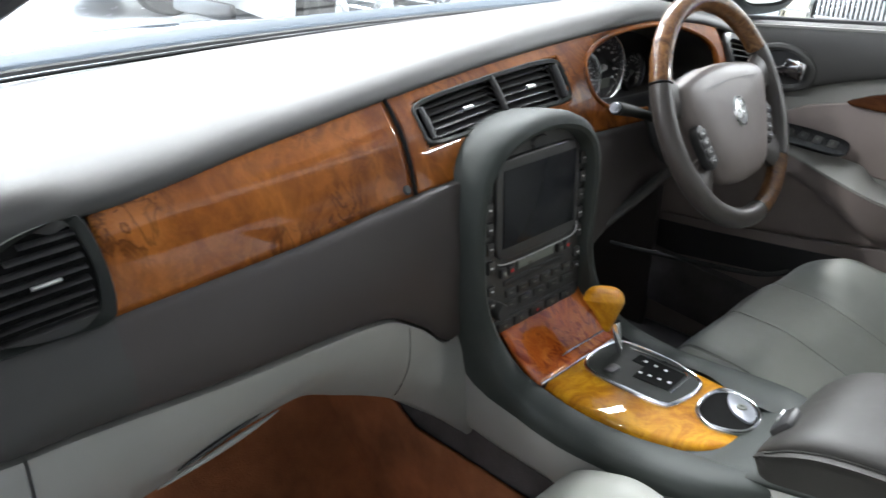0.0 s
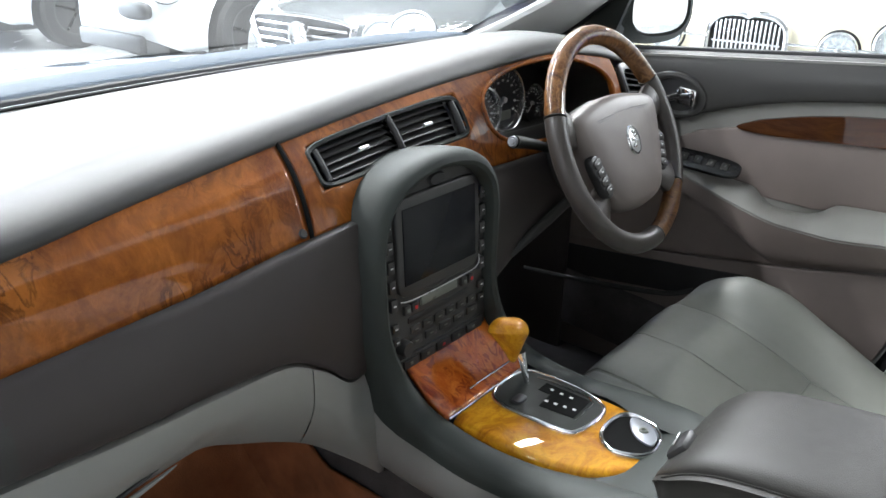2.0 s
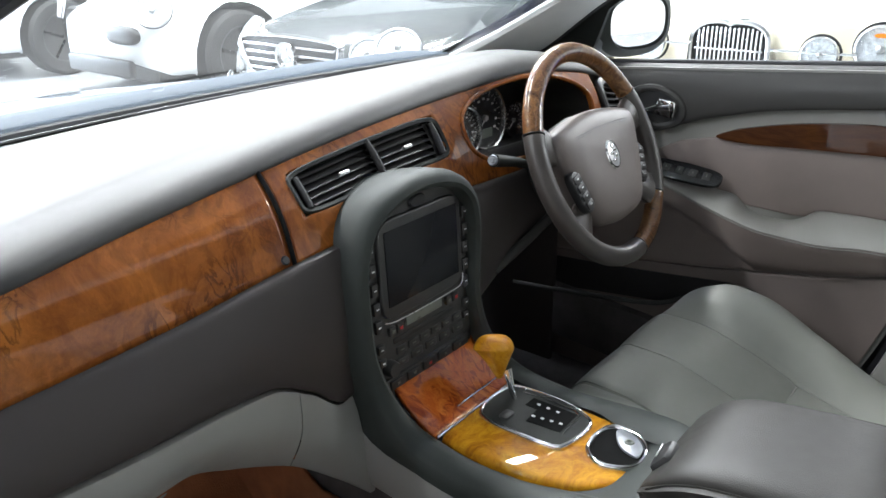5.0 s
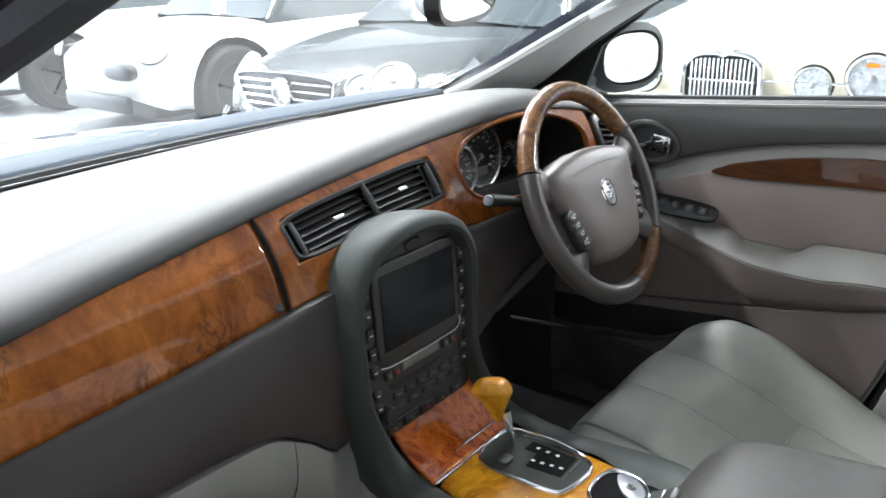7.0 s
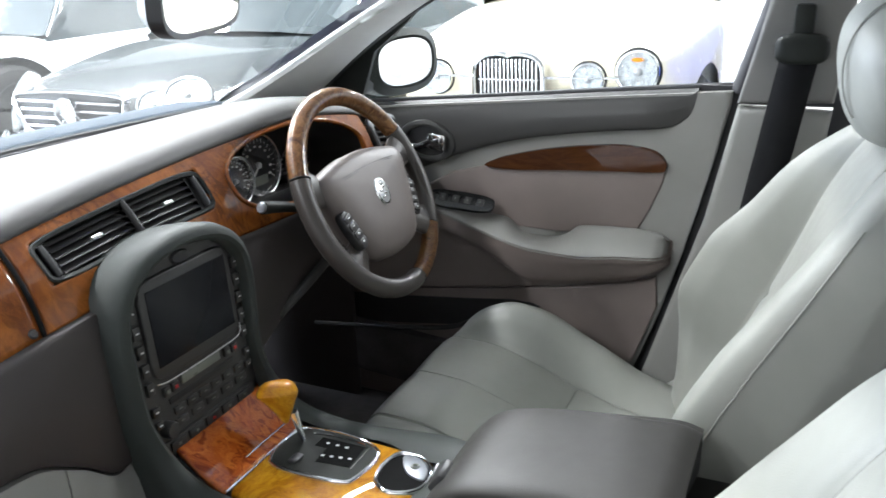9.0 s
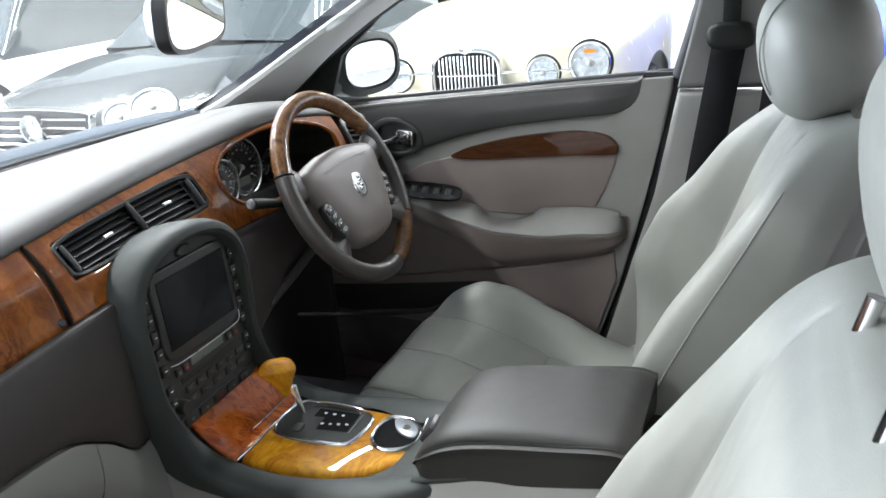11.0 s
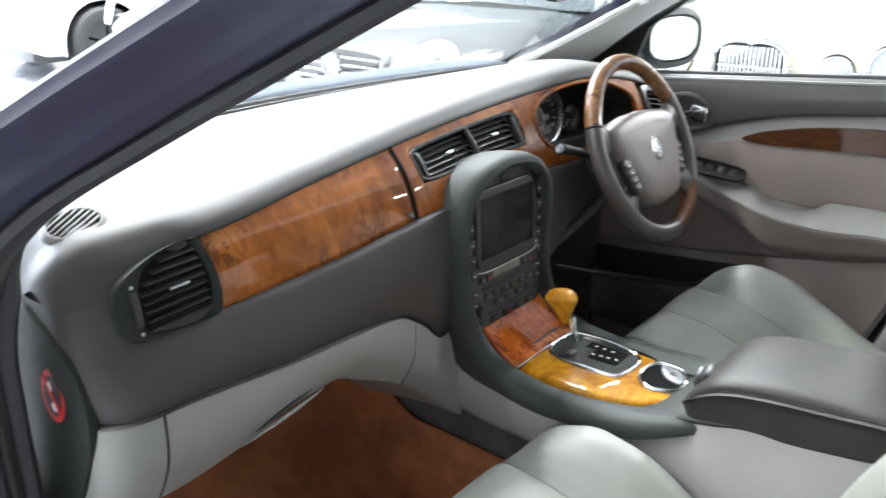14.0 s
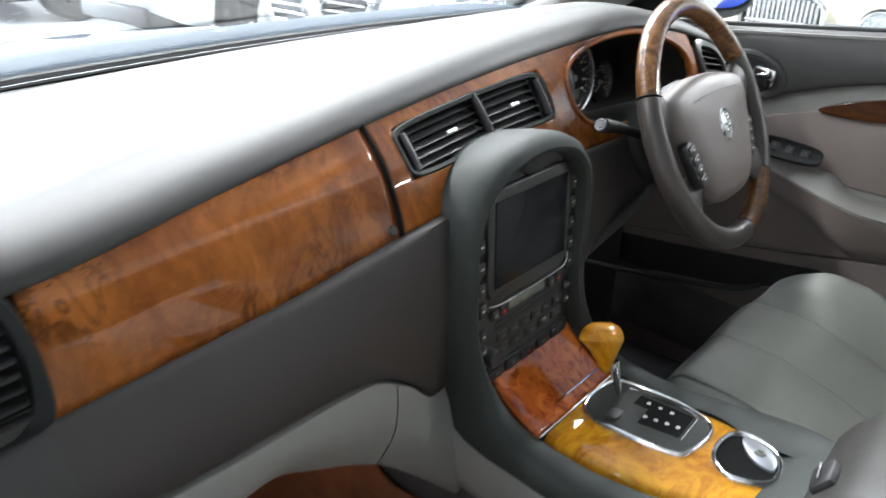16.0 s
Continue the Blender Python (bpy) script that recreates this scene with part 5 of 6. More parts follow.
def arm_fn(u, v):
    y = 0.30 - 0.82 * u
    zt, zl, xi = AR_TOP(y)[0], AR_LOW(y)[0], AR_IN(y)[0]
    zk = AR_BACK(y)[0]
    p = smooth_line([(0.758, y, zk - 0.003), (0.742, y, zk), (xi + 0.026, y, 0.5 * (zk + zt) + 0.003), (xi + 0.003, y, zt - 0.002), (xi + 0.001, y, zt - 0.014), (xi + 0.010, y, 0.38 * zl + 0.62 * zt), (0.5 * xi + 0.372, y, 0.72 * zl + 0.28 * zt), (0.746, y, zl + 0.006), (0.758, y, zl)], 33)[round(v * 32)]
    # ahead of the oblique crease the side falls back to the door skin
    k = min(1.0, max(0.0, (AR_CREASE(y)[0] - p.z) / 0.016))
    k = k * k * (3 - 2 * k)
    p.x += max(0.0, 0.748 - p.x) * k
    return p


arm = part("door_armrest", capped(sheet(arm_fn, 110, 32)), TAUPE, door, "taupe padded door armrest", sharp=65)
part("armrest_cap", sheet(lambda u, v: arm_fn(0.12 + 0.875 * u, 0.02 + 0.40 * v) + Vector((-0.0015, 0, 0.002)), 80, 14), PALE, arm, "pale grey armrest top", thick=0.002)
part("seam", tube([arm_fn(0.14 + 0.85 * i / 60, 0.435) + Vector((-0.0015, 0, 0)) for i in range(61)], 0.0010, 6), STITCH, arm)
pod = facing((0.713, -0.112, 0.787), (-0.62, -0.12, 0.85), (0, 1, 0))
sw = part("switch_pack", prism(oval(0.021, 0.070, 36, 0, 0, 3.5), 0.007, pod, 0.002), GLOSSBLACK, door, "black window switch pack")
for i in range(4):
    b = rbox((0.017, 0.015, 0.006), (0.0, -0.042 + 0.026 * i, 0.007), 0.002)
    bmesh.ops.transform(b, matrix=pod, verts=b.verts)
    part("window_switch", b, SATIN, sw)
    b = rbox((0.005, 0.002, 0.0006), (0.0, -0.042 + 0.026 * i, 0.0102), 0)
    bmesh.ops.transform(b, matrix=pod, verts=b.verts)
    part("marking", b, LCD, sw)

# handle
hp = Matrix.Translation((0.744, -0.030, 0.900)) @ DOORM @ pose(0, 0, 0, 0, 0, 8)
part("handle_bezel", lathe([(0.030, 0.0), (0.031, 0.006), (0.036, 0.008), (0.041, 0.006), (0.043, 0.0)], hp @ Matrix.Diagonal((1.48, 0.98, 1, 1)), 40), CHARCOAL, door, "charcoal handle surround")
part("handle_cup", prism(oval(0.045, 0.029), 0.0015, hp), BLACK, door)
part("door_handle", tube(smooth_line([hp @ Vector(q) for q in ((0.040, -0.014, 0.004), (0.015, -0.010, 0.012), (-0.010, 0.002, 0.015), (-0.034, 0.010, 0.014))], 20), lambda u: 0.004 + 0.007 * u, 12), CHROME, door, "chrome inner door handle")
part("lever_plate", rbox((0.014, 0.040, 0.034), hp @ Vector((-0.026, 0.006, 0.016)), 0.006, (8, 0, 0)), CHROME, door, "chrome lever end")

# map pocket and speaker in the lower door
# a flat black sheet stands in for the shaded hollow of the pocket
part("pocket_shade", door_plate([(0.25, 0.532), (0.06, 0.546), (-0.10, 0.562), (-0.205, 0.574), (-0.25, 0.572), (-0.266, 0.567), (-0.25, 0.556), (-0.12, 0.513), (-0.062, 0.495), (0.18, 0.466), (0.25, 0.455)], 0.7535, 0.004, 0.0, closed_smooth=False), BLACK, door, "flat black sheet for the shade in the map pocket's mouth")
part("map_pocket", rbox((0.04, 0.40, 0.13), (0.752, 0.10, 0.405), 0.016, (5, 0, 0)), DARKCARPET, door, "black map pocket")
part("pocket_lip", tube(smooth_line([(0.722, 0.27, 0.458), (0.718, 0.10, 0.478), (0.726, -0.062, 0.498), (0.745, -0.118, 0.516)], 20), 0.0055, 8), CHARCOAL, door, "charcoal pocket lip")

# glass and its sealing strip
part("sill_seal", tube([(0.792, y, SILL(y)[0] + 0.002) for y in [0.26 - 0.88 * i / 30 for i in range(31)]], 0.006, 8), RUBBER, door, "black rubber sill seal")
wg = part("door_window", sheet(lambda u, v: Vector((0.800 - 0.11 * v * v - 0.03 * v, 0.22 - 0.17 * v - u * (0.83 - 0.09 * v), SILL(0.22 - 0.84 * u)[0] - 0.01 + v * 0.36)), 10, 8), GLASS, door, "clear door window")
wg.visible_shadow = False
part("sail_panel", prism([(0.30, 0.955), (0.14, 0.965), (0.10, 1.07), (0.02, 1.13), (0.0, 1.15), (0.10, 1.085), (0.24, 1.0)][::-1], 0.012, Matrix.Translation((0.79, 0, 0)) @ DOORM), PLATE, door, "black mirror sail panel")

# door mirror
mirror = thing("door_mirror", "dark blue door mirror with an oval glass", "door mirror", (0.9, 0.13, 1.0))
mm = facing((0.915, 0.105, 1.034), (-0.22, -1, 0.03))


def mirror_shell(u, v):
    a = u * math.tau
    k, d = ((0.74, 0.004), (0.80, 0.012), (1.02, 0.000), (1.03, -0.035), (0.85, -0.075), (0.4, -0.1), (0.0, -0.105))[round(v * 6)]
    c, s = math.cos(a), math.sin(a)
    return mm @ Vector((0.120 * k * math.copysign(abs(c) ** 0.75, c), 0.070 * k * math.copysign(abs(s) ** 0.75, s), d))


part("shell", sheet(mirror_shell, 44, 6, wrap_u=True), PLATE, mirror, "dark mirror housing")
part("glass", prism(oval(0.092, 0.0500, 44, power=2.66), 0.003, mm @ pose(0, 0, 0.005)), MIRROR, mirror, "oval mirror glass")
part("arm", tube([(0.79, 0.15, 1.0), (0.84, 0.14, 1.0), (0.90, 0.15, 1.01)], 0.022, 12), RUBBER, mirror)

# ---- body: pillars, screen, roof, floor ----
def pillar_line(pts, n=40):
    return smooth_line(pts, n)


pr = pillar_line([(0.640, 0.44, 0.945), (0.630, 0.375, 0.975), (0.622, 0.247, 1.036), (0.612, 0.083, 1.122), (0.60, -0.039, 1.184), (0.575, -0.25, 1.285), (0.55, -0.42, 1.36)])
pq = pillar_line([(0.765, 0.30, 0.955), (0.760, 0.23, 0.990), (0.750, 0.113, 1.075), (0.742, 0.033, 1.125), (0.735, -0.049, 1.171), (0.70, -0.25, 1.27), (0.665, -0.42, 1.345)])


def pillar_fn(u, v):
    a, b = pr[round(u * 39)], pq[round(u * 39)]
    p = a.lerp(b, (-0.1, 0.0, 0.15, 0.5, 0.85, 1.0, 1.06)[round(v * 6)])
    d = (-0.02, 0.0, 0.022, 0.032, 0.022, 0.0, -0.02)[round(v * 6)]
    return p + Vector((-0.6, -0.5, 0.1)).normalized() * d


def body_part(name, bm, mat, label, category="car body", **k):
    return tagged(part(name, bm, mat, None, label, **k), label, category, "", "structure")


body_part("trim_pillar_right", sheet(pillar_fn, 39, 6), PILLARCLOTH, "pale grey windscreen pillar trim", "pillar trim", thick=0.004)
body_part("trim_seal_right", tube([q + Vector((0.012, 0.004, 0.004)) for q in pq], 0.009, 8), RUBBER, "black rubber seal along the windscreen pillar", "seal")
body_part("trim_pillar_outer_right", sheet(lambda u, v: pr[round(u * 39)].lerp(pq[round(u * 39)], 0.12 + v * 1.05) + Vector((0.03, 0.035, 0.02)), 39, 3), NAVY, "dark blue windscreen pillar", "pillar")

screen_glass = body_part("window_screen", sheet(lambda u, v: Vector((-0.66 + 1.32 * u + (0.5 - u) * 0.32 * v, SCREEN_Y(-0.66 + 1.32 * u) + 0.055 - 0.93 * v - 0.02 * v * v, 0.955 + 0.425 * v)), 20, 10), GLASS, "raked clear windscreen over the dashboard", "windscreen")
screen_glass.visible_shadow = False
body_part("trim_screen_base", tube(smooth_line([(x, SCREEN_Y(x) + 0.012, 0.972) for x in [-0.66 + 1.32 * i / 12 for i in range(13)]], 40), 0.007, 8), RUBBER, "black seal at the windscreen's foot", "seal")
body_part("trim_scuttle", sheet(lambda u, v: Vector((-0.70 + 1.4 * u, SCREEN_Y(-0.7 + 1.4 * u) + 0.025 + 0.175 * v, 0.976 - 0.012 * v)), 24, 4), SCUTTLE, "dark scuttle panel below the windscreen", "scuttle", thick=0.01, up=True)
body_part("trim_screen_clip", blob((-0.029, 0.412, 0.976), (0.010, 0.004, 0.004), Matrix(), 14, 10), PALE, "small grey clip at the windscreen's foot", "clip")
body_part("bonnet", sheet(lambda u, v: Vector((-0.74 + 1.48 * u, SCREEN_Y(-0.74 + 1.48 * u) + 0.17 + 1.05 * v, 0.945 - 0.05 * (2 * u - 1) ** 2 - 0.16 * v * v - 0.03 * v)), 24, 14), SKYPAINT, "ice blue car bonnet beyond the windscreen", "bonnet", thick=0.01, up=True)

# left door opening: windscreen pillar, hinge pillar and seals
LP = [(-0.45, -0.60, 1.350), (-0.495, -0.50, 1.289), (-0.545, -0.40, 1.229), (-0.597, -0.30, 1.168), (-0.648, -0.20, 1.106), (-0.694, -0.11, 1.046), (-0.720, -0.05, 0.985), (-0.728, -0.005, 0.90), (-0.724, 0.02, 0.80), (-0.72, 0.032, 0.68), (-0.72, 0.03, 0.50), (-0.72, -0.02, 0.36), (-0.72, -0.12, 0.325)]
lp_line = smooth_line(LP, 80)
lp_frames = []
for i, p in enumerate(lp_line):
    t = (lp_line[min(i + 1, 79)] - lp_line[max(i - 1, 0)]).normalized()
    out_x = Vector((-1, 0, 0))
    out_x = (out_x - t * out_x.dot(t)).normalized()
    fwd = out_x.cross(t).normalized()
    if fwd.y < 0 and fwd.z < 0.5:
        fwd = -fwd
    if fwd.y < 0:
        fwd = -fwd
    lp_frames.append((p, fwd, out_x))
# (a: forwards and up, b: outwards)
body_part("trim_pillar_left", band(lp_frames, [(0.06, -0.02), (0.035, -0.012), (0.015, -0.006), (0.004, -0.002), (0.0, 0.006), (0.004, 0.014)]), CHARCOAL, "charcoal windscreen pillar trim in the open doorway", "pillar trim", thick=0.003)
def seal_profile(u):
    # twin ribs; the inner one spreads beside the dashboard's end
    k = min(1.0, max(0.0, (1.05 - lp_line[round(u * 79)].z) / 0.10))
    inner_rib = [(0.016, -0.022), (0.007, -0.022), (0.002, -0.016), (0.004, -0.008), (0.009, -0.003), (0.004, 0.001)]
    return [(0.006 + (a - 0.006) * k, 0.008 + (b - 0.008) * k) for a, b in inner_rib] + [(0.002, 0.010), (-0.003, 0.016), (-0.002, 0.027), (0.005, 0.031), (0.012, 0.028)]


body_part("trim_door_seal_left", band(lp_frames, seal_profile), RUBBER, "dark rubber door seal round the open doorway", "seal", thick=0.002)
body_part("pillar_left", band(lp_frames, [(0.008, 0.026), (0.009, 0.040), (0.012, 0.045), (0.013, 0.052), (0.015, 0.058), (0.019, 0.064), (0.023, 0.078), (0.027, 0.094), (0.028, 0.097), (0.029, 0.103), (0.031, 0.107), (0.036, 0.106), (0.040, 0.108), (0.044, 0.105), (0.05, 0.07)]), NAVY, "dark blue painted door pillar", "pillar", thick=0.003)
body_part("trim_hinge_plate", rbox((0.026, 0.005, 0.055), (-0.757, -0.024, 0.930), 0.002, (10, 0, 0)), RUBBER, "dark plate on the hinge pillar", "plate")

hinge = thing("steel_bolt", "dark steel bolt with a washer on the hinge pillar", "bolt", (-0.785, 0.03, 0.79))
part("bolt_head", lathe([(0, 0.012), (0.006, 0.012), (0.009, 0.008), (0.009, 0.0)], facing((-0.782, 0.036, 0.785), (-0.5, -0.8, 0.1)), 8), BLACK, hinge)
part("washer", lathe([(0.009, 0.003), (0.015, 0.003), (0.017, 0.0)], facing((-0.782, 0.036, 0.785), (-0.5, -0.8, 0.1)), 20), RUBBER, hinge)

# left centre pillar at the doorway's rear
bl = smooth_line([(-0.60, -0.835, 1.40), (-0.67, -0.818, 1.31), (-0.715, -0.804, 1.22), (-0.725, -0.790, 1.14), (-0.73, -0.768, 1.0), (-0.73, -0.735, 0.80), (-0.73, -0.70, 0.60), (-0.73, -0.65, 0.36)], 60)
bl_frames = [(p, Vector((0, 1, 0)), Vector((-1, 0, 0))) for p in bl]
body_part("trim_pillar_rear_left", band(bl_frames, [(-0.14, -0.03), (-0.05, -0.012), (-0.012, -0.004), (-0.003, 0.0), (0.0, 0.004)]), PALE, "grey centre pillar trim at the doorway", "pillar trim", thick=0.003)
body_part("trim_seal_rear_left", band(bl_frames, [(-0.004, 0.002), (0.001, 0.005), (0.0015, 0.009), (-0.002, 0.011), (-0.0025, 0.013), (0.0015, 0.016), (0.002, 0.022), (-0.001, 0.026), (-0.002, 0.0275), (0.001, 0.030), (0.0, 0.036), (-0.008, 0.040)]), SEALRIB, "dark grey ribbed rubber seal on the centre pillar", "seal", thick=0.002)
body_part("pillar_rear_left", band(bl_frames, [(-0.012, 0.034), (-0.016, 0.05), (-0.016, 0.052), (-0.010, 0.056), (-0.008, 0.062), (-0.012, 0.075), (-0.02, 0.10), (-0.04, 0.115), (-0.14, 0.12)]), SKYPAINT, "ice blue painted centre pillar", "pillar", thick=0.003)

# right centre pillar, belt
brp = [(-0.616, 1.001), (-0.653, 1.164), (-0.70, 1.36), (-0.83, 1.36), (-0.775, 1.163), (-0.760, 1.006)]
body_part("trim_pillar_upper_right", prism(brp, 0.03, Matrix.Translation((0.735, 0, 0)) @ DOORM, 0.010, 3), PILLARGREY, "mid grey upper centre pillar trim", "pillar trim")
brl = [(-0.617, 0.996), (-0.578, 0.80), (-0.537, 0.66), (-0.49, 0.50), (-0.44, 0.34), (-0.70, 0.34), (-0.76, 0.996)]
body_part("trim_pillar_lower_right", prism(brl, 0.034, Matrix.Translation((0.738, 0, 0)) @ DOORM, 0.012, 3), PALE, "pale grey lower centre pillar trim", "pillar trim")
body_part("trim_gap_right", prism([(-0.55, 1.02), (-0.40, 0.30), (-0.75, 0.30), (-0.80, 1.02)], 0.01, Matrix.Translation((0.79, 0, 0)) @ DOORM), RUBBER, "black seal between door and centre pillar", "seal")
body_part("trim_window_frame_right", tube(smooth_line([(0.785, -0.618, 1.01), (0.765, -0.645, 1.10), (0.74, -0.675, 1.20), (0.69, -0.72, 1.34)], 20), 0.020, 10), RUBBER, "dark window frame of the driver's door", "window frame")
body_part("trim_rear_door_right", rbox((0.05, 0.9, 0.7), (0.80, -1.24, 0.665), 0.02), PALE, "pale grey rear door trim", "door trim")
belt = thing("seat_belt", "black seat belt hanging from its pillar guide", "seat belt", (0.66, -0.70, 0.9))
part("guide", blob((0.684, -0.706, 1.093), (0.018, 0.040, 0.024), Matrix(), 26, 16, 3), PLATE, belt, "black belt guide")
part("guide_bolt", rbox((0.02, 0.03, 0.05), (0.690, -0.705, 1.135), 0.006), PLATE, belt)
part("strap", sheet(lambda u, v: Vector((0.678 - 0.05 * u, -0.732 + 0.056 * v + 0.06 * u, 1.085 - 0.40 * u)), 16, 2), WEBBING, belt, "black webbing strap", thick=0.002)

# interior mirror
im = thing("interior_mirror", "black framed rear-view mirror under the windscreen", "mirror", (-0.02, -0.17, 1.2))
imf = facing((-0.030, -0.165, 1.216), (0.42, -1, -0.06))
part("shell", sheet(lambda u, v: imf @ Vector((((0.118, 0.125, 0.125, 0.10, 0.0)[round(v * 4)]) * math.copysign(abs(math.cos(u * math.tau)) ** 0.55, math.cos(u * math.tau)), ((0.031, 0.037, 0.037, 0.028, 0.0)[round(v * 4)]) * math.copysign(abs(math.sin(u * math.tau)) ** 0.55, math.sin(u * math.tau)), (0.002, 0.002, -0.012, -0.028, -0.032)[round(v * 4)])), 40, 4, wrap_u=True), BLACK, im, "black mirror shell")
part("glass", prism(oval(0.119, 0.032, 44, power=3.6), 0.003, imf @ pose(0, 0, -0.001)), MIRROR, im, "mirror glass")
part("stalk", tube([imf @ Vector((0, 0.01, -0.03)), (0.0, -0.16, 1.29), (0.0, -0.17, 1.33)], 0.010, 10), BLACK, im)

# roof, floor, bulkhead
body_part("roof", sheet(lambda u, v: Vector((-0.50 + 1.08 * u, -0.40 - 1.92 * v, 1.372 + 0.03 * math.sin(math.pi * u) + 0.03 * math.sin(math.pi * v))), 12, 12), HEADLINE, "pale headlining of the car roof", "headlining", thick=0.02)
body_part("trim_roof_rail_left", tube(smooth_line([(-0.455, -0.60, 1.365), (-0.54, -0.80, 1.385), (-0.56, -1.2, 1.395), (-0.54, -2.2, 1.37)], 20), 0.045, 10), NAVY, "dark blue roof rail", "roof rail")
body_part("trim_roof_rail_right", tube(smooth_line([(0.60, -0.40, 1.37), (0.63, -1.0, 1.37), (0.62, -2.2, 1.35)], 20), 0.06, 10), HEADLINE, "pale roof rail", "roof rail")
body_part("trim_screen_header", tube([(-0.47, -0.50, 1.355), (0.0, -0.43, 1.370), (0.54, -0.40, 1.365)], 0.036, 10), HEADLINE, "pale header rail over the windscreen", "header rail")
body_part("floor_pan", rbox((1.56, 2.6, 0.03), (0.03, -0.6, 0.27), 0.005), DARKCARPET, "black carpeted car floor", "carpet")
body_part("floor_bulkhead", rbox((1.40, 0.04, 0.62), (0, 0.50, 0.58), 0.01, (-14, 0, 0)), DARKCARPET, "black carpeted bulkhead", "carpet")
body_part("trim_kick_panel_left", rbox((0.02, 0.5, 0.40), (-0.70, 0.22, 0.47), 0.006), CHARCOAL, "dark kick panel in the passenger footwell", "kick panel")
body_part("trim_kick_panel_right", rbox((0.02, 0.42, 0.40), (0.735, 0.38, 0.47), 0.006), LOWPAD, "dark kick panel in the driver's footwell", "kick panel")
body_part("sill_left", rbox((0.12, 2.0, 0.10), (-0.77, -0.7, 0.31), 0.02), NAVY, "dark blue door sill", "sill")
mat_ob = thing("footwell_mat", "brown carpet mat in the passenger footwell", "car mat", (-0.4, 0.1, 0.3))
part("carpet_mat", sheet(lambda u, v: Vector((-0.68 + 0.565 * min(u, 0.86) / 0.86 + 0.02 * max(0, u - 0.86), -0.30 + 0.76 * v, 0.293 + 0.9 * max(0, v - 0.45) ** 1.25 + 1.5 * max(0, u - 0.86) + 0.003 * noise.noise(Vector((u * 9, v * 11, 0))))), 30, 40), CARPET, mat_ob, "brown carpet", thick=0.008, up=True)

# ---- parked cars ----
CREAM = surface("cream_paint", (0.72, 0.66, 0.52), 0.25, 300, 0.01, 0.03, 2.0, coat=1.0)
DARKPAINT = surface("graphite_paint", (0.03, 0.036, 0.038), 0.22, 300, 0.01, 0.05, 2.0, coat=1.0)
WHITEPAINT = surface("white_paint", (0.8, 0.81, 0.82), 0.25, 300, 0.01, 0.02, 2.0, coat=1.0)
GREYPAINT = surface("grey_paint", (0.48, 0.50, 0.53), 0.25, 300, 0.01, 0.03, 2.0, coat=1.0)
BLUEPAINT = surface("blue_paint", (0.010, 0.05, 0.42), 0.6, 300, 0.01, 0.03, 2.0, coat=0.0, spec=0.2)
TINT = surface("tinted_car_glass", (0.05, 0.06, 0.065), 0.05, 300, 0.0, 0.05, 2.0, coat=1.0)
TYRE = surface("tyre_rubber", (0.02, 0.02, 0.02), 0.8, 300, 0.3, 0.1)
ALLOY = surface("alloy", (0.6, 0.61, 0.62), 0.25, 200, 0.03, 0.05, metal=0.9)


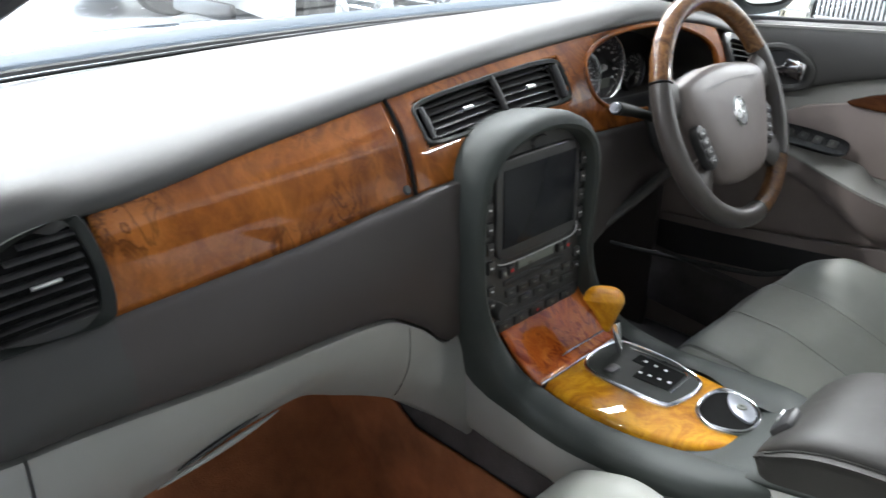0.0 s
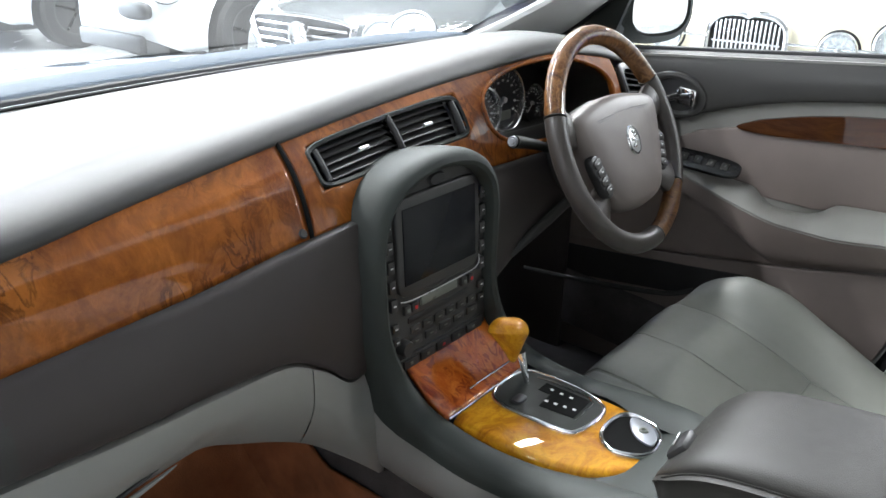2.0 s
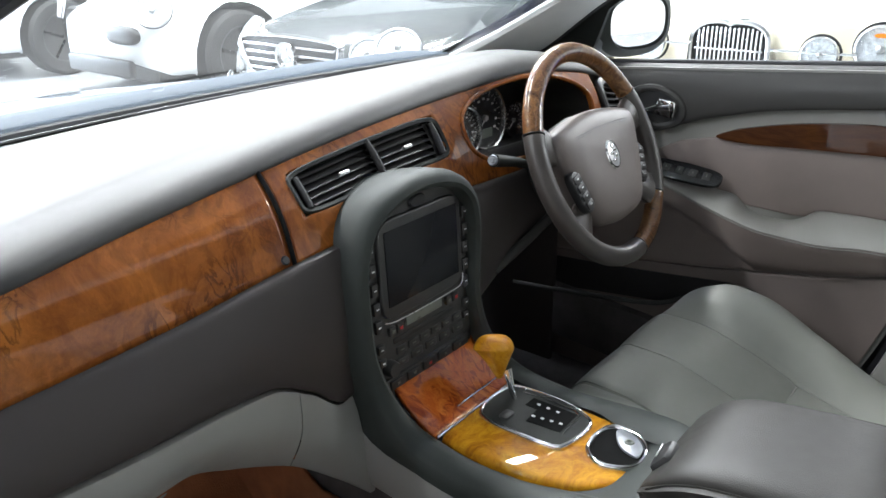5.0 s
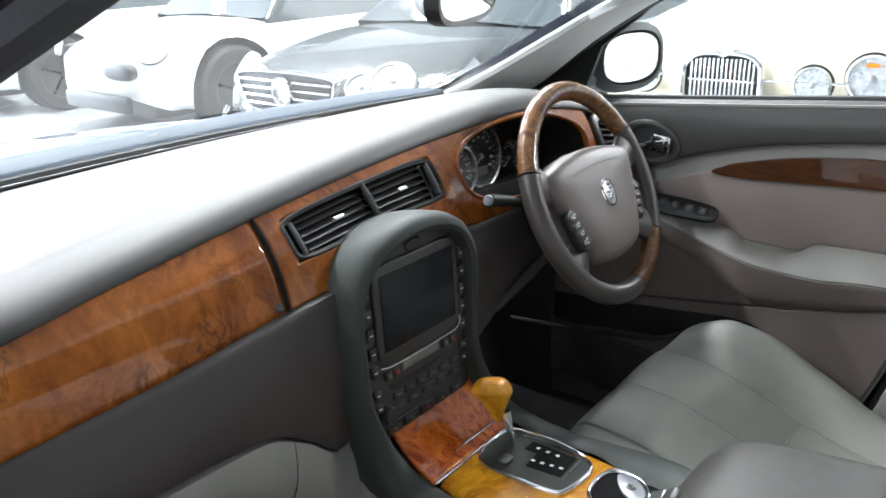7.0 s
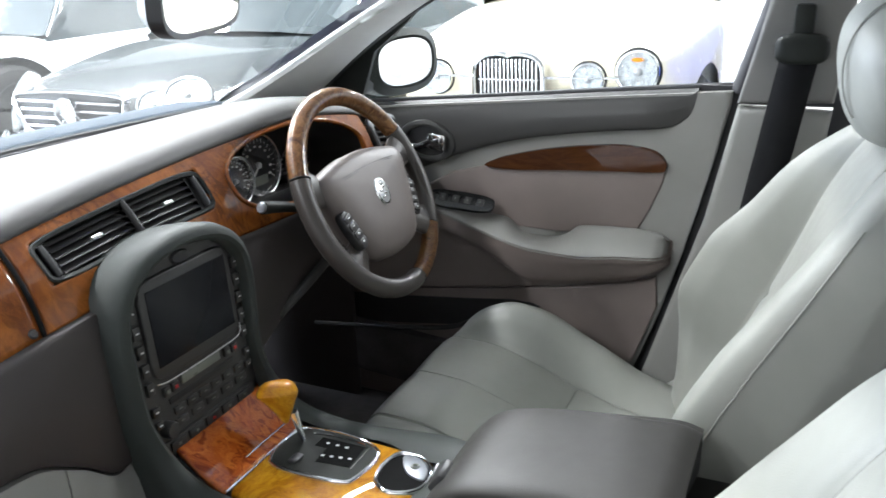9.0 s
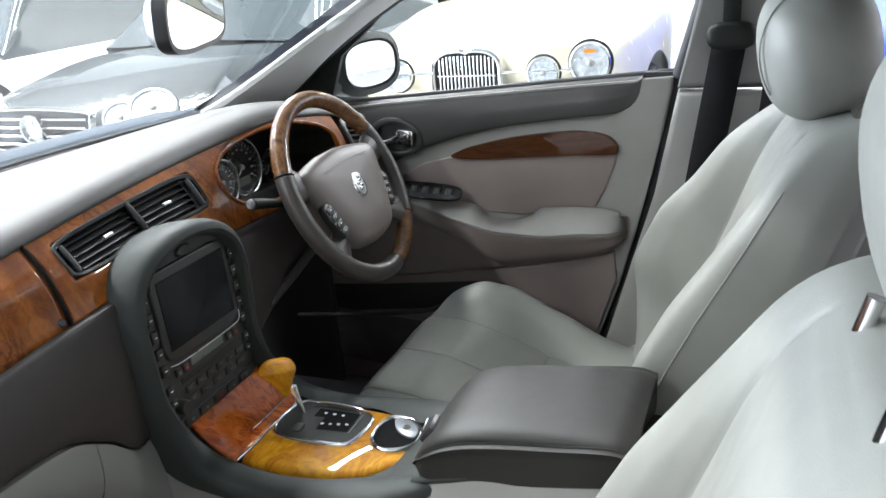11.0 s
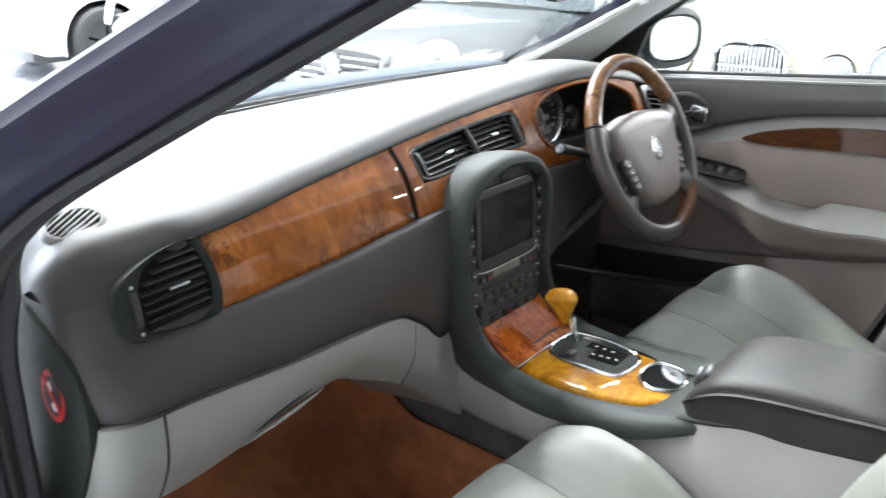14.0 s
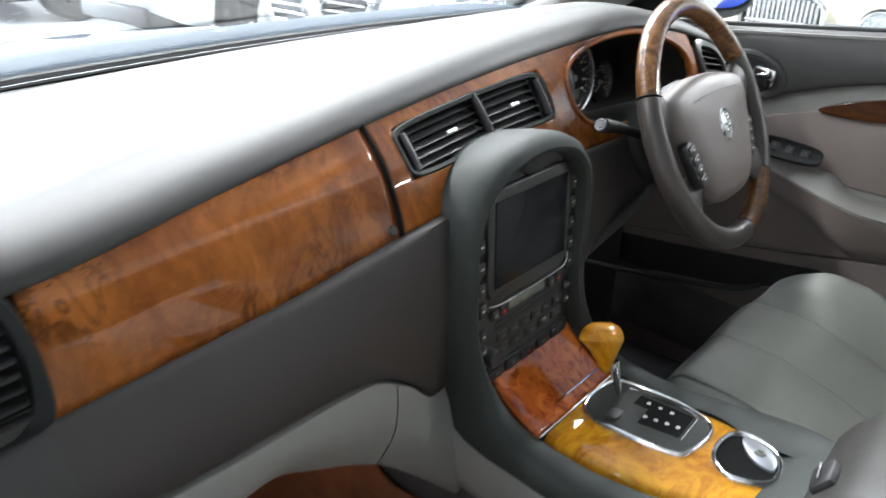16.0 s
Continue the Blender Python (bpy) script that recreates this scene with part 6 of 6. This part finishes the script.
def parked_car(name, label, x0, y0, paint, width, body, cabin, wheels, heading=0.0):
    """A car whose nose stands at x0 and whose body runs towards +x. body rows: s, half width, top height, lower height; cabin: s of screen foot, roof start, roof end, tail, and roof height."""
    car = thing(name, label, "car", (x0 + 2, y0, 0), "parked cars")
    B = keyed(*body)
    L = body[-1][0]

    def fn(u, v):
        s = L * u
        w, zt, zb, edge = B(s)
        row = [(-w * 0.92, zb), (-w * 0.985, zb + 0.06), (-w, 0.5 * zb + 0.5 * zt), (-w * 0.97, zt - edge - 0.02), (-w * 0.90, zt - edge * 0.45), (-w * 0.62, zt - edge * 0.08), (0, zt), (w * 0.62, zt - edge * 0.08), (w * 0.90, zt - edge * 0.45), (w * 0.97, zt - edge - 0.02), (w, 0.5 * zb + 0.5 * zt), (w * 0.985, zb + 0.06), (w * 0.92, zb)]
        p = smooth_line([(x0 + s, y0 + a, b) for a, b in row], 49)[round(v * 48)]
        if u == 0:
            p = Vector((p.x, y0 + 0.6 * (p.y - y0), 0.5 * (zt + zb) + 0.6 * (p.z - 0.5 * (zt + zb))))
        nose = 0.22 * (abs(p.y - y0) / width) ** 2.2 * max(0, 1 - s / 1.2)
        p.x += nose
        return p
    # wheel arches are cut out of the sides
    def keep(u, v):
        s = L * u
        p = fn(u, v)
        for ws, wr in wheels:
            if abs(p.y - y0) > width * 0.72 and (p.x - x0 - ws) ** 2 + (p.z - wr) ** 2 < (wr + 0.045) ** 2:
                return False
        return True
    shell = nose_closed(sheet(fn, 90, 48, keep), x0)
    for v in shell.verts:
        for ws, wr in wheels:
            dx, dz = v.co.x - x0 - ws, v.co.z - wr
            far = math.hypot(dx, dz)
            if abs(v.co.y - y0) > width * 0.7 and far < wr + 0.13 and any(e.is_boundary for e in v.link_edges) and dz > -0.15:
                v.co.x, v.co.z = x0 + ws + dx / far * (wr + 0.06), wr + dz / far * (wr + 0.06)
    part("body", shell, paint, car, "painted car body")
    part("underbody", rbox((L - 0.3, width * 1.5, 0.5), (x0 + L / 2, y0, 0.42), 0.05), BLACK, car)
    a, b, c, d, zr = cabin

    def cab(u, v):
        s = a + (d - a) * u
        k = keyed((a, 0.0), (b, 1.0), (c, 1.0), (d, 0.0))(s)[0]
        w, zt, zb, edge = B(s)
        wt = w * 0.90 * (1 - k) + w * 0.70 * k
        z0, z1 = zt - edge * 0.5, zt + (zr - zt) * k
        row = [(-w * 0.9, z0), (-wt * 0.5 - w * 0.45, 0.5 * (z0 + z1)), (-wt, z1 - 0.05 * k), (-wt * 0.7, z1), (0, z1 + 0.02), (wt * 0.7, z1), (wt, z1 - 0.05 * k), (wt * 0.5 + w * 0.45, 0.5 * (z0 + z1)), (w * 0.9, z0)]
        return smooth_line([(x0 + s, y0 + e, f) for e, f in row], 33)[round(v * 32)]
    part("windows", sheet(cab, 40, 32), TINT, car, "tinted windows")
    part("roof", sheet(lambda u, v: cab((b - a + 0.04) / (d - a) + u * (c - b - 0.08) / (d - a), 0.28 + 0.44 * v) + Vector((0, 0, 0.006)), 14, 16), paint, car, "painted roof", thick=0.01)
    for ws, wr in wheels:
        for side in (-1, 1):
            m = facing((x0 + ws, y0 + side * (width - 0.10), wr), (0, side, 0))
            wh = part("wheel", lathe([(wr * 0.62, 0.08), (wr * 0.70, 0.095), (wr * 0.92, 0.09), (wr, 0.06), (wr, -0.10), (wr * 0.6, -0.10)], m, 36), TYRE, car, "black tyre")
            part("rim", lathe([(0.0, 0.05), (wr * 0.12, 0.06), (wr * 0.2, 0.03), (wr * 0.58, 0.03), (wr * 0.62, 0.085), (wr * 0.66, 0.09), (wr * 0.66, 0.0)], m, 36), BLACK, wh)
            for i in range(5):
                t = rbox((wr * 0.14, wr * 0.60, 0.03), (0, wr * 0.34, 0.065), 0.01)
                bmesh.ops.transform(t, matrix=m @ pose(0, 0, 0, 0, 0, 72 * i), verts=t.verts)
                part("spoke", t, ALLOY, wh)
    return car


def nose_closed(bm, x0):
    """Closes the front of a body."""
    bm.verts.ensure_lookup_table()
    bm.faces.new([bm.verts[i] for i in range(49)])
    return bm


def head_lamp(car, x, y, z, r, normal=(-1, 0, 0), squash=1.0, ring=CHROME, amber=False):
    m = facing((x, y, z), normal) @ Matrix.Diagonal((squash, 1, 1, 1))
    lamp = part("headlight", lathe([(0, 0.022), (r * 0.5, 0.019), (r * 0.85, 0.010), (r * 0.95, 0.0)], m, 32), LENSMAT, car, "round clear headlight")
    part("reflector", lathe([(0, -0.012), (r * 0.5, -0.008), (r * 0.93, 0.002)], m, 28), REFLECTOR, lamp, "bright reflector")
    part("lamp_ring", lathe([(r * 0.92, 0.0), (r * 0.95, 0.014), (r * 1.06, 0.012), (r * 1.12, -0.03)], m, 36), ring, lamp, "bright ring")
    part("lamp_seal", tube([m @ Vector((r * 1.13 * math.cos(math.tau * i / 36), r * 1.13 * math.sin(math.tau * i / 36), -0.014)) for i in range(36)], 0.0035, 6, True), BLACK, lamp, "dark seal")
    part("bulb", blob((0, 0, 0.004), (r * 0.2, r * 0.2, 0.014), m, 12, 8), SILVER, lamp)
    if amber:
        part("indicator", prism(oval(r * 0.30, r * 0.10, 20, 0, r * 0.60), 0.005, m @ pose(0, 0, 0.012)), AMBER, lamp, "amber indicator")
    return lamp


LENSMAT = glass_mat("lamp_glass", (0.95, 0.96, 0.97), 0.03, 0.2)
REFLECTOR = surface("lamp_reflector", (0.66, 0.68, 0.70), 0.28, 70, 0.7, 0.35, 45.0, metal=0.4)
SALOON = lambda w, hood, deck: [(0.0, w * 0.80, 0.62 * hood / 0.8, 0.30, 0.10), (0.12, w * 0.90, 0.76 * hood / 0.8, 0.24, 0.10), (0.5, w * 0.96, 0.86 * hood / 0.8, 0.22, 0.10), (1.2, w, 0.95 * hood / 0.8, 0.21, 0.10), (2.4, w, 0.97 * hood / 0.8, 0.20, 0.10), (3.6, w, deck, 0.22, 0.12), (4.4, w * 0.95, deck - 0.02, 0.26, 0.14), (4.65, w * 0.8, deck - 0.2, 0.34, 0.14)]

# cream classic saloon with an upright grille
CX, CY = 2.80, 0.545
classic = parked_car("classic_saloon", "cream classic saloon with an upright chrome grille and round lamps", CX + 0.02, CY, CREAM, 0.76,
                     [(0.0, 0.60, 0.80, 0.30, 0.10), (0.10, 0.68, 0.86, 0.26, 0.11), (0.5, 0.74, 0.93, 0.22, 0.12), (1.3, 0.80, 1.01, 0.20, 0.12), (2.4, 0.84, 1.03, 0.20, 0.12), (3.6, 0.84, 0.98, 0.22, 0.12), (4.5, 0.70, 0.86, 0.30, 0.14)], (1.5, 2.1, 3.2, 3.9, 1.42), [(0.85, 0.32), (3.4, 0.32)])
gr = Matrix.Translation((CX + 0.01, CY, 0.0)) @ Matrix(((0, 0, -1, 0), (-1, 0, 0, 0), (0, 1, 0, 0), (0, 0, 0, 1)))
GRO = ring_outline([(-0.13, 0.50), (-0.155, 0.62), (-0.160, 0.72), (-0.150, 0.79), (-0.10, 0.825), (-0.03, 0.832), (0, 0.822), (0.03, 0.832), (0.10, 0.825), (0.150, 0.79), (0.160, 0.72), (0.155, 0.62), (0.13, 0.50)], 60)
grille = part("grille", prism(GRO, 0.02, gr, 0.003), DIAL, classic, "upright chrome grille")
part("grille_rim", band([(gr @ Vector((x, y, 0.02)), gr.to_3x3() @ Vector((x, (y - 0.66) * 0.9, 0)).normalized(), gr.to_3x3() @ Vector((0, 0, 1))) for x, y in GRO], [(-0.006, 0), (-0.004, 0.02), (0.006, 0.024), (0.016, 0.015), (0.018, -0.03)], True), CHROME, grille, "chrome surround")
for i in range(15):
    x = -0.133 + 0.019 * i
    top = 0.815 - 0.9 * max(0, abs(x) - 0.09) ** 1.3
    b = rbox((0.011, top - 0.52, 0.014), (x, 0.5 * (top + 0.52), 0.026), 0.003)
    bmesh.ops.transform(b, matrix=gr, verts=b.verts)
    part("grille_bar", b, CHROME, grille)
b = rbox((0.29, 0.010, 0.010), (0, 0.722, 0.034), 0.003)
bmesh.ops.transform(b, matrix=gr, verts=b.verts)
part("grille_crossbar", b, CHROME, grille)
for sy in (-1, 1):
    head_lamp(classic, CX + 0.03, CY + sy * 0.572, 0.760, 0.089, (-1, 0.0, 0), amber=True)
    head_lamp(classic, CX + 0.0, CY + sy * 0.362, 0.724, 0.071, (-1, 0.0, 0))
    part("trim_strip", tube([(CX - 0.005, CY + sy * 0.17, 0.73), (CX - 0.0, CY + sy * 0.50, 0.735)], 0.006, 8), CHROME, classic)
part("bumper", tube(smooth_line([(CX + 0.30, CY - 0.80, 0.48), (CX - 0.06, CY - 0.68, 0.48), (CX - 0.12, CY, 0.48), (CX - 0.06, CY + 0.68, 0.48), (CX + 0.30, CY + 0.80, 0.48)], 40), 0.05, 12), CHROME, classic, "chrome bumper")

# graphite saloon with a barred grille
MX, MY = 2.07, 2.475
modern = parked_car("graphite_saloon", "dark graphite saloon with a wide barred chrome grille", MX, MY, DARKPAINT, 0.88, SALOON(0.88, 0.72, 0.98), (1.35, 2.2, 3.2, 4.1, 1.36), [(0.80, 0.32), (3.55, 0.32)])
mg = Matrix.Translation((MX - 0.02, MY, 0.0)) @ Matrix(((0, 0, -1, 0), (-1, 0, 0, 0), (0, 1, 0, 0), (0, 0, 0, 1)))
MGO = ring_outline([(-0.26, 0.53), (-0.32, 0.60), (-0.345, 0.67), (-0.32, 0.705), (0, 0.72), (0.32, 0.705), (0.345, 0.67), (0.32, 0.60), (0.26, 0.53), (0, 0.52)], 50)
mgr = part("grille", prism(MGO, 0.02, mg, 0.004), DIAL, modern, "wide chrome barred grille")
part("grille_rim", band([(mg @ Vector((x, y, 0.018)), mg.to_3x3() @ Vector((x, (y - 0.62) * 3, 0)).normalized(), mg.to_3x3() @ Vector((0, 0, 1))) for x, y in MGO], [(-0.004, 0), (-0.002, 0.012), (0.008, 0.014), (0.014, -0.02)], True), CHROME, mgr, "chrome surround")
for i in range(4):
    z = 0.555 + 0.040 * i
    b = rbox((0.60 + 0.02 * i, 0.014, 0.016), (0, z, 0.026), 0.004)
    bmesh.ops.transform(b, matrix=mg, verts=b.verts)
    part("grille_bar", b, CHROME, mgr)
part("badge_ring", lathe([(0.058, 0.03), (0.060, 0.045), (0.070, 0.045), (0.073, 0.025)], mg @ pose(-0.0, 0.63, 0.01), 34), CHROME, mgr, "chrome badge ring")
part("badge_plate", lathe([(0, 0.034), (0.060, 0.030)], mg @ pose(0, 0.63, 0.006), 30), DIAL, mgr)
for i in range(3):
    b = rbox((0.011, 0.060, 0.008), (0, 0.030, 0.040), 0.003)
    bmesh.ops.transform(b, matrix=mg @ pose(0, 0.63, 0, 0, 0, 120 * i), verts=b.verts)
    part("badge_spoke", b, CHROME, mgr)
for sy in (-1, 1):
    head_lamp(modern, MX + 0.09, MY + sy * 0.405, 0.655, 0.076, (-1, sy * 0.35, 0.75), 1.1, REFLECTOR)
    head_lamp(modern, MX + 0.16, MY + sy * 0.545, 0.690, 0.092, (-1, sy * 0.5, 0.8), 1.15, REFLECTOR)
part("bumper_trim", tube(smooth_line([(MX + 0.20, MY - 0.80, 0.44), (MX - 0.02, MY - 0.5, 0.43), (MX - 0.05, MY, 0.43), (MX - 0.02, MY + 0.5, 0.43), (MX + 0.20, MY + 0.80, 0.44)], 30), 0.016, 8), CHROME, modern)

# white car beyond, grey one behind it
WX, WY = 2.45, 5.15
white = parked_car("white_car", "white car with a dark lower grille and round front lamps", WX, WY, WHITEPAINT, 0.80, SALOON(0.80, 0.70, 1.0), (1.15, 1.9, 3.2, 4.2, 1.45), [(0.78, 0.33), (3.3, 0.33)])
for sy in (-1, 1):
    head_lamp(white, WX + 0.16, WY + sy * 0.62, 0.70, 0.11, (-1, sy * 0.5, 0.3), 1.2, WHITEPAINT)
part("lower_grille", rbox((0.06, 0.84, 0.13), (WX + 0.0, WY - 0.12, 0.30), 0.03), DIAL, white, "dark lower grille")
part("upper_grille", blob((WX + 0.03, WY - 0.42, 0.53), (0.05, 0.19, 0.065), Matrix(), 24, 14, 2.8), DIAL, white, "dark upper grille")
parked_car("grey_car", "pale grey car farther along the row", 2.25, 7.45, GREYPAINT, 0.88, SALOON(0.88, 0.75, 1.0), (1.2, 2.0, 3.2, 4.2, 1.42), [(0.78, 0.33), (3.3, 0.33)])
parked_car("blue_car", "bright blue car behind the cream classic saloon", 3.3, -1.90, BLUEPAINT, 0.86, SALOON(0.86, 0.78, 1.0), (1.2, 2.0, 3.2, 4.2, 1.42), [(0.78, 0.33), (3.3, 0.33)])
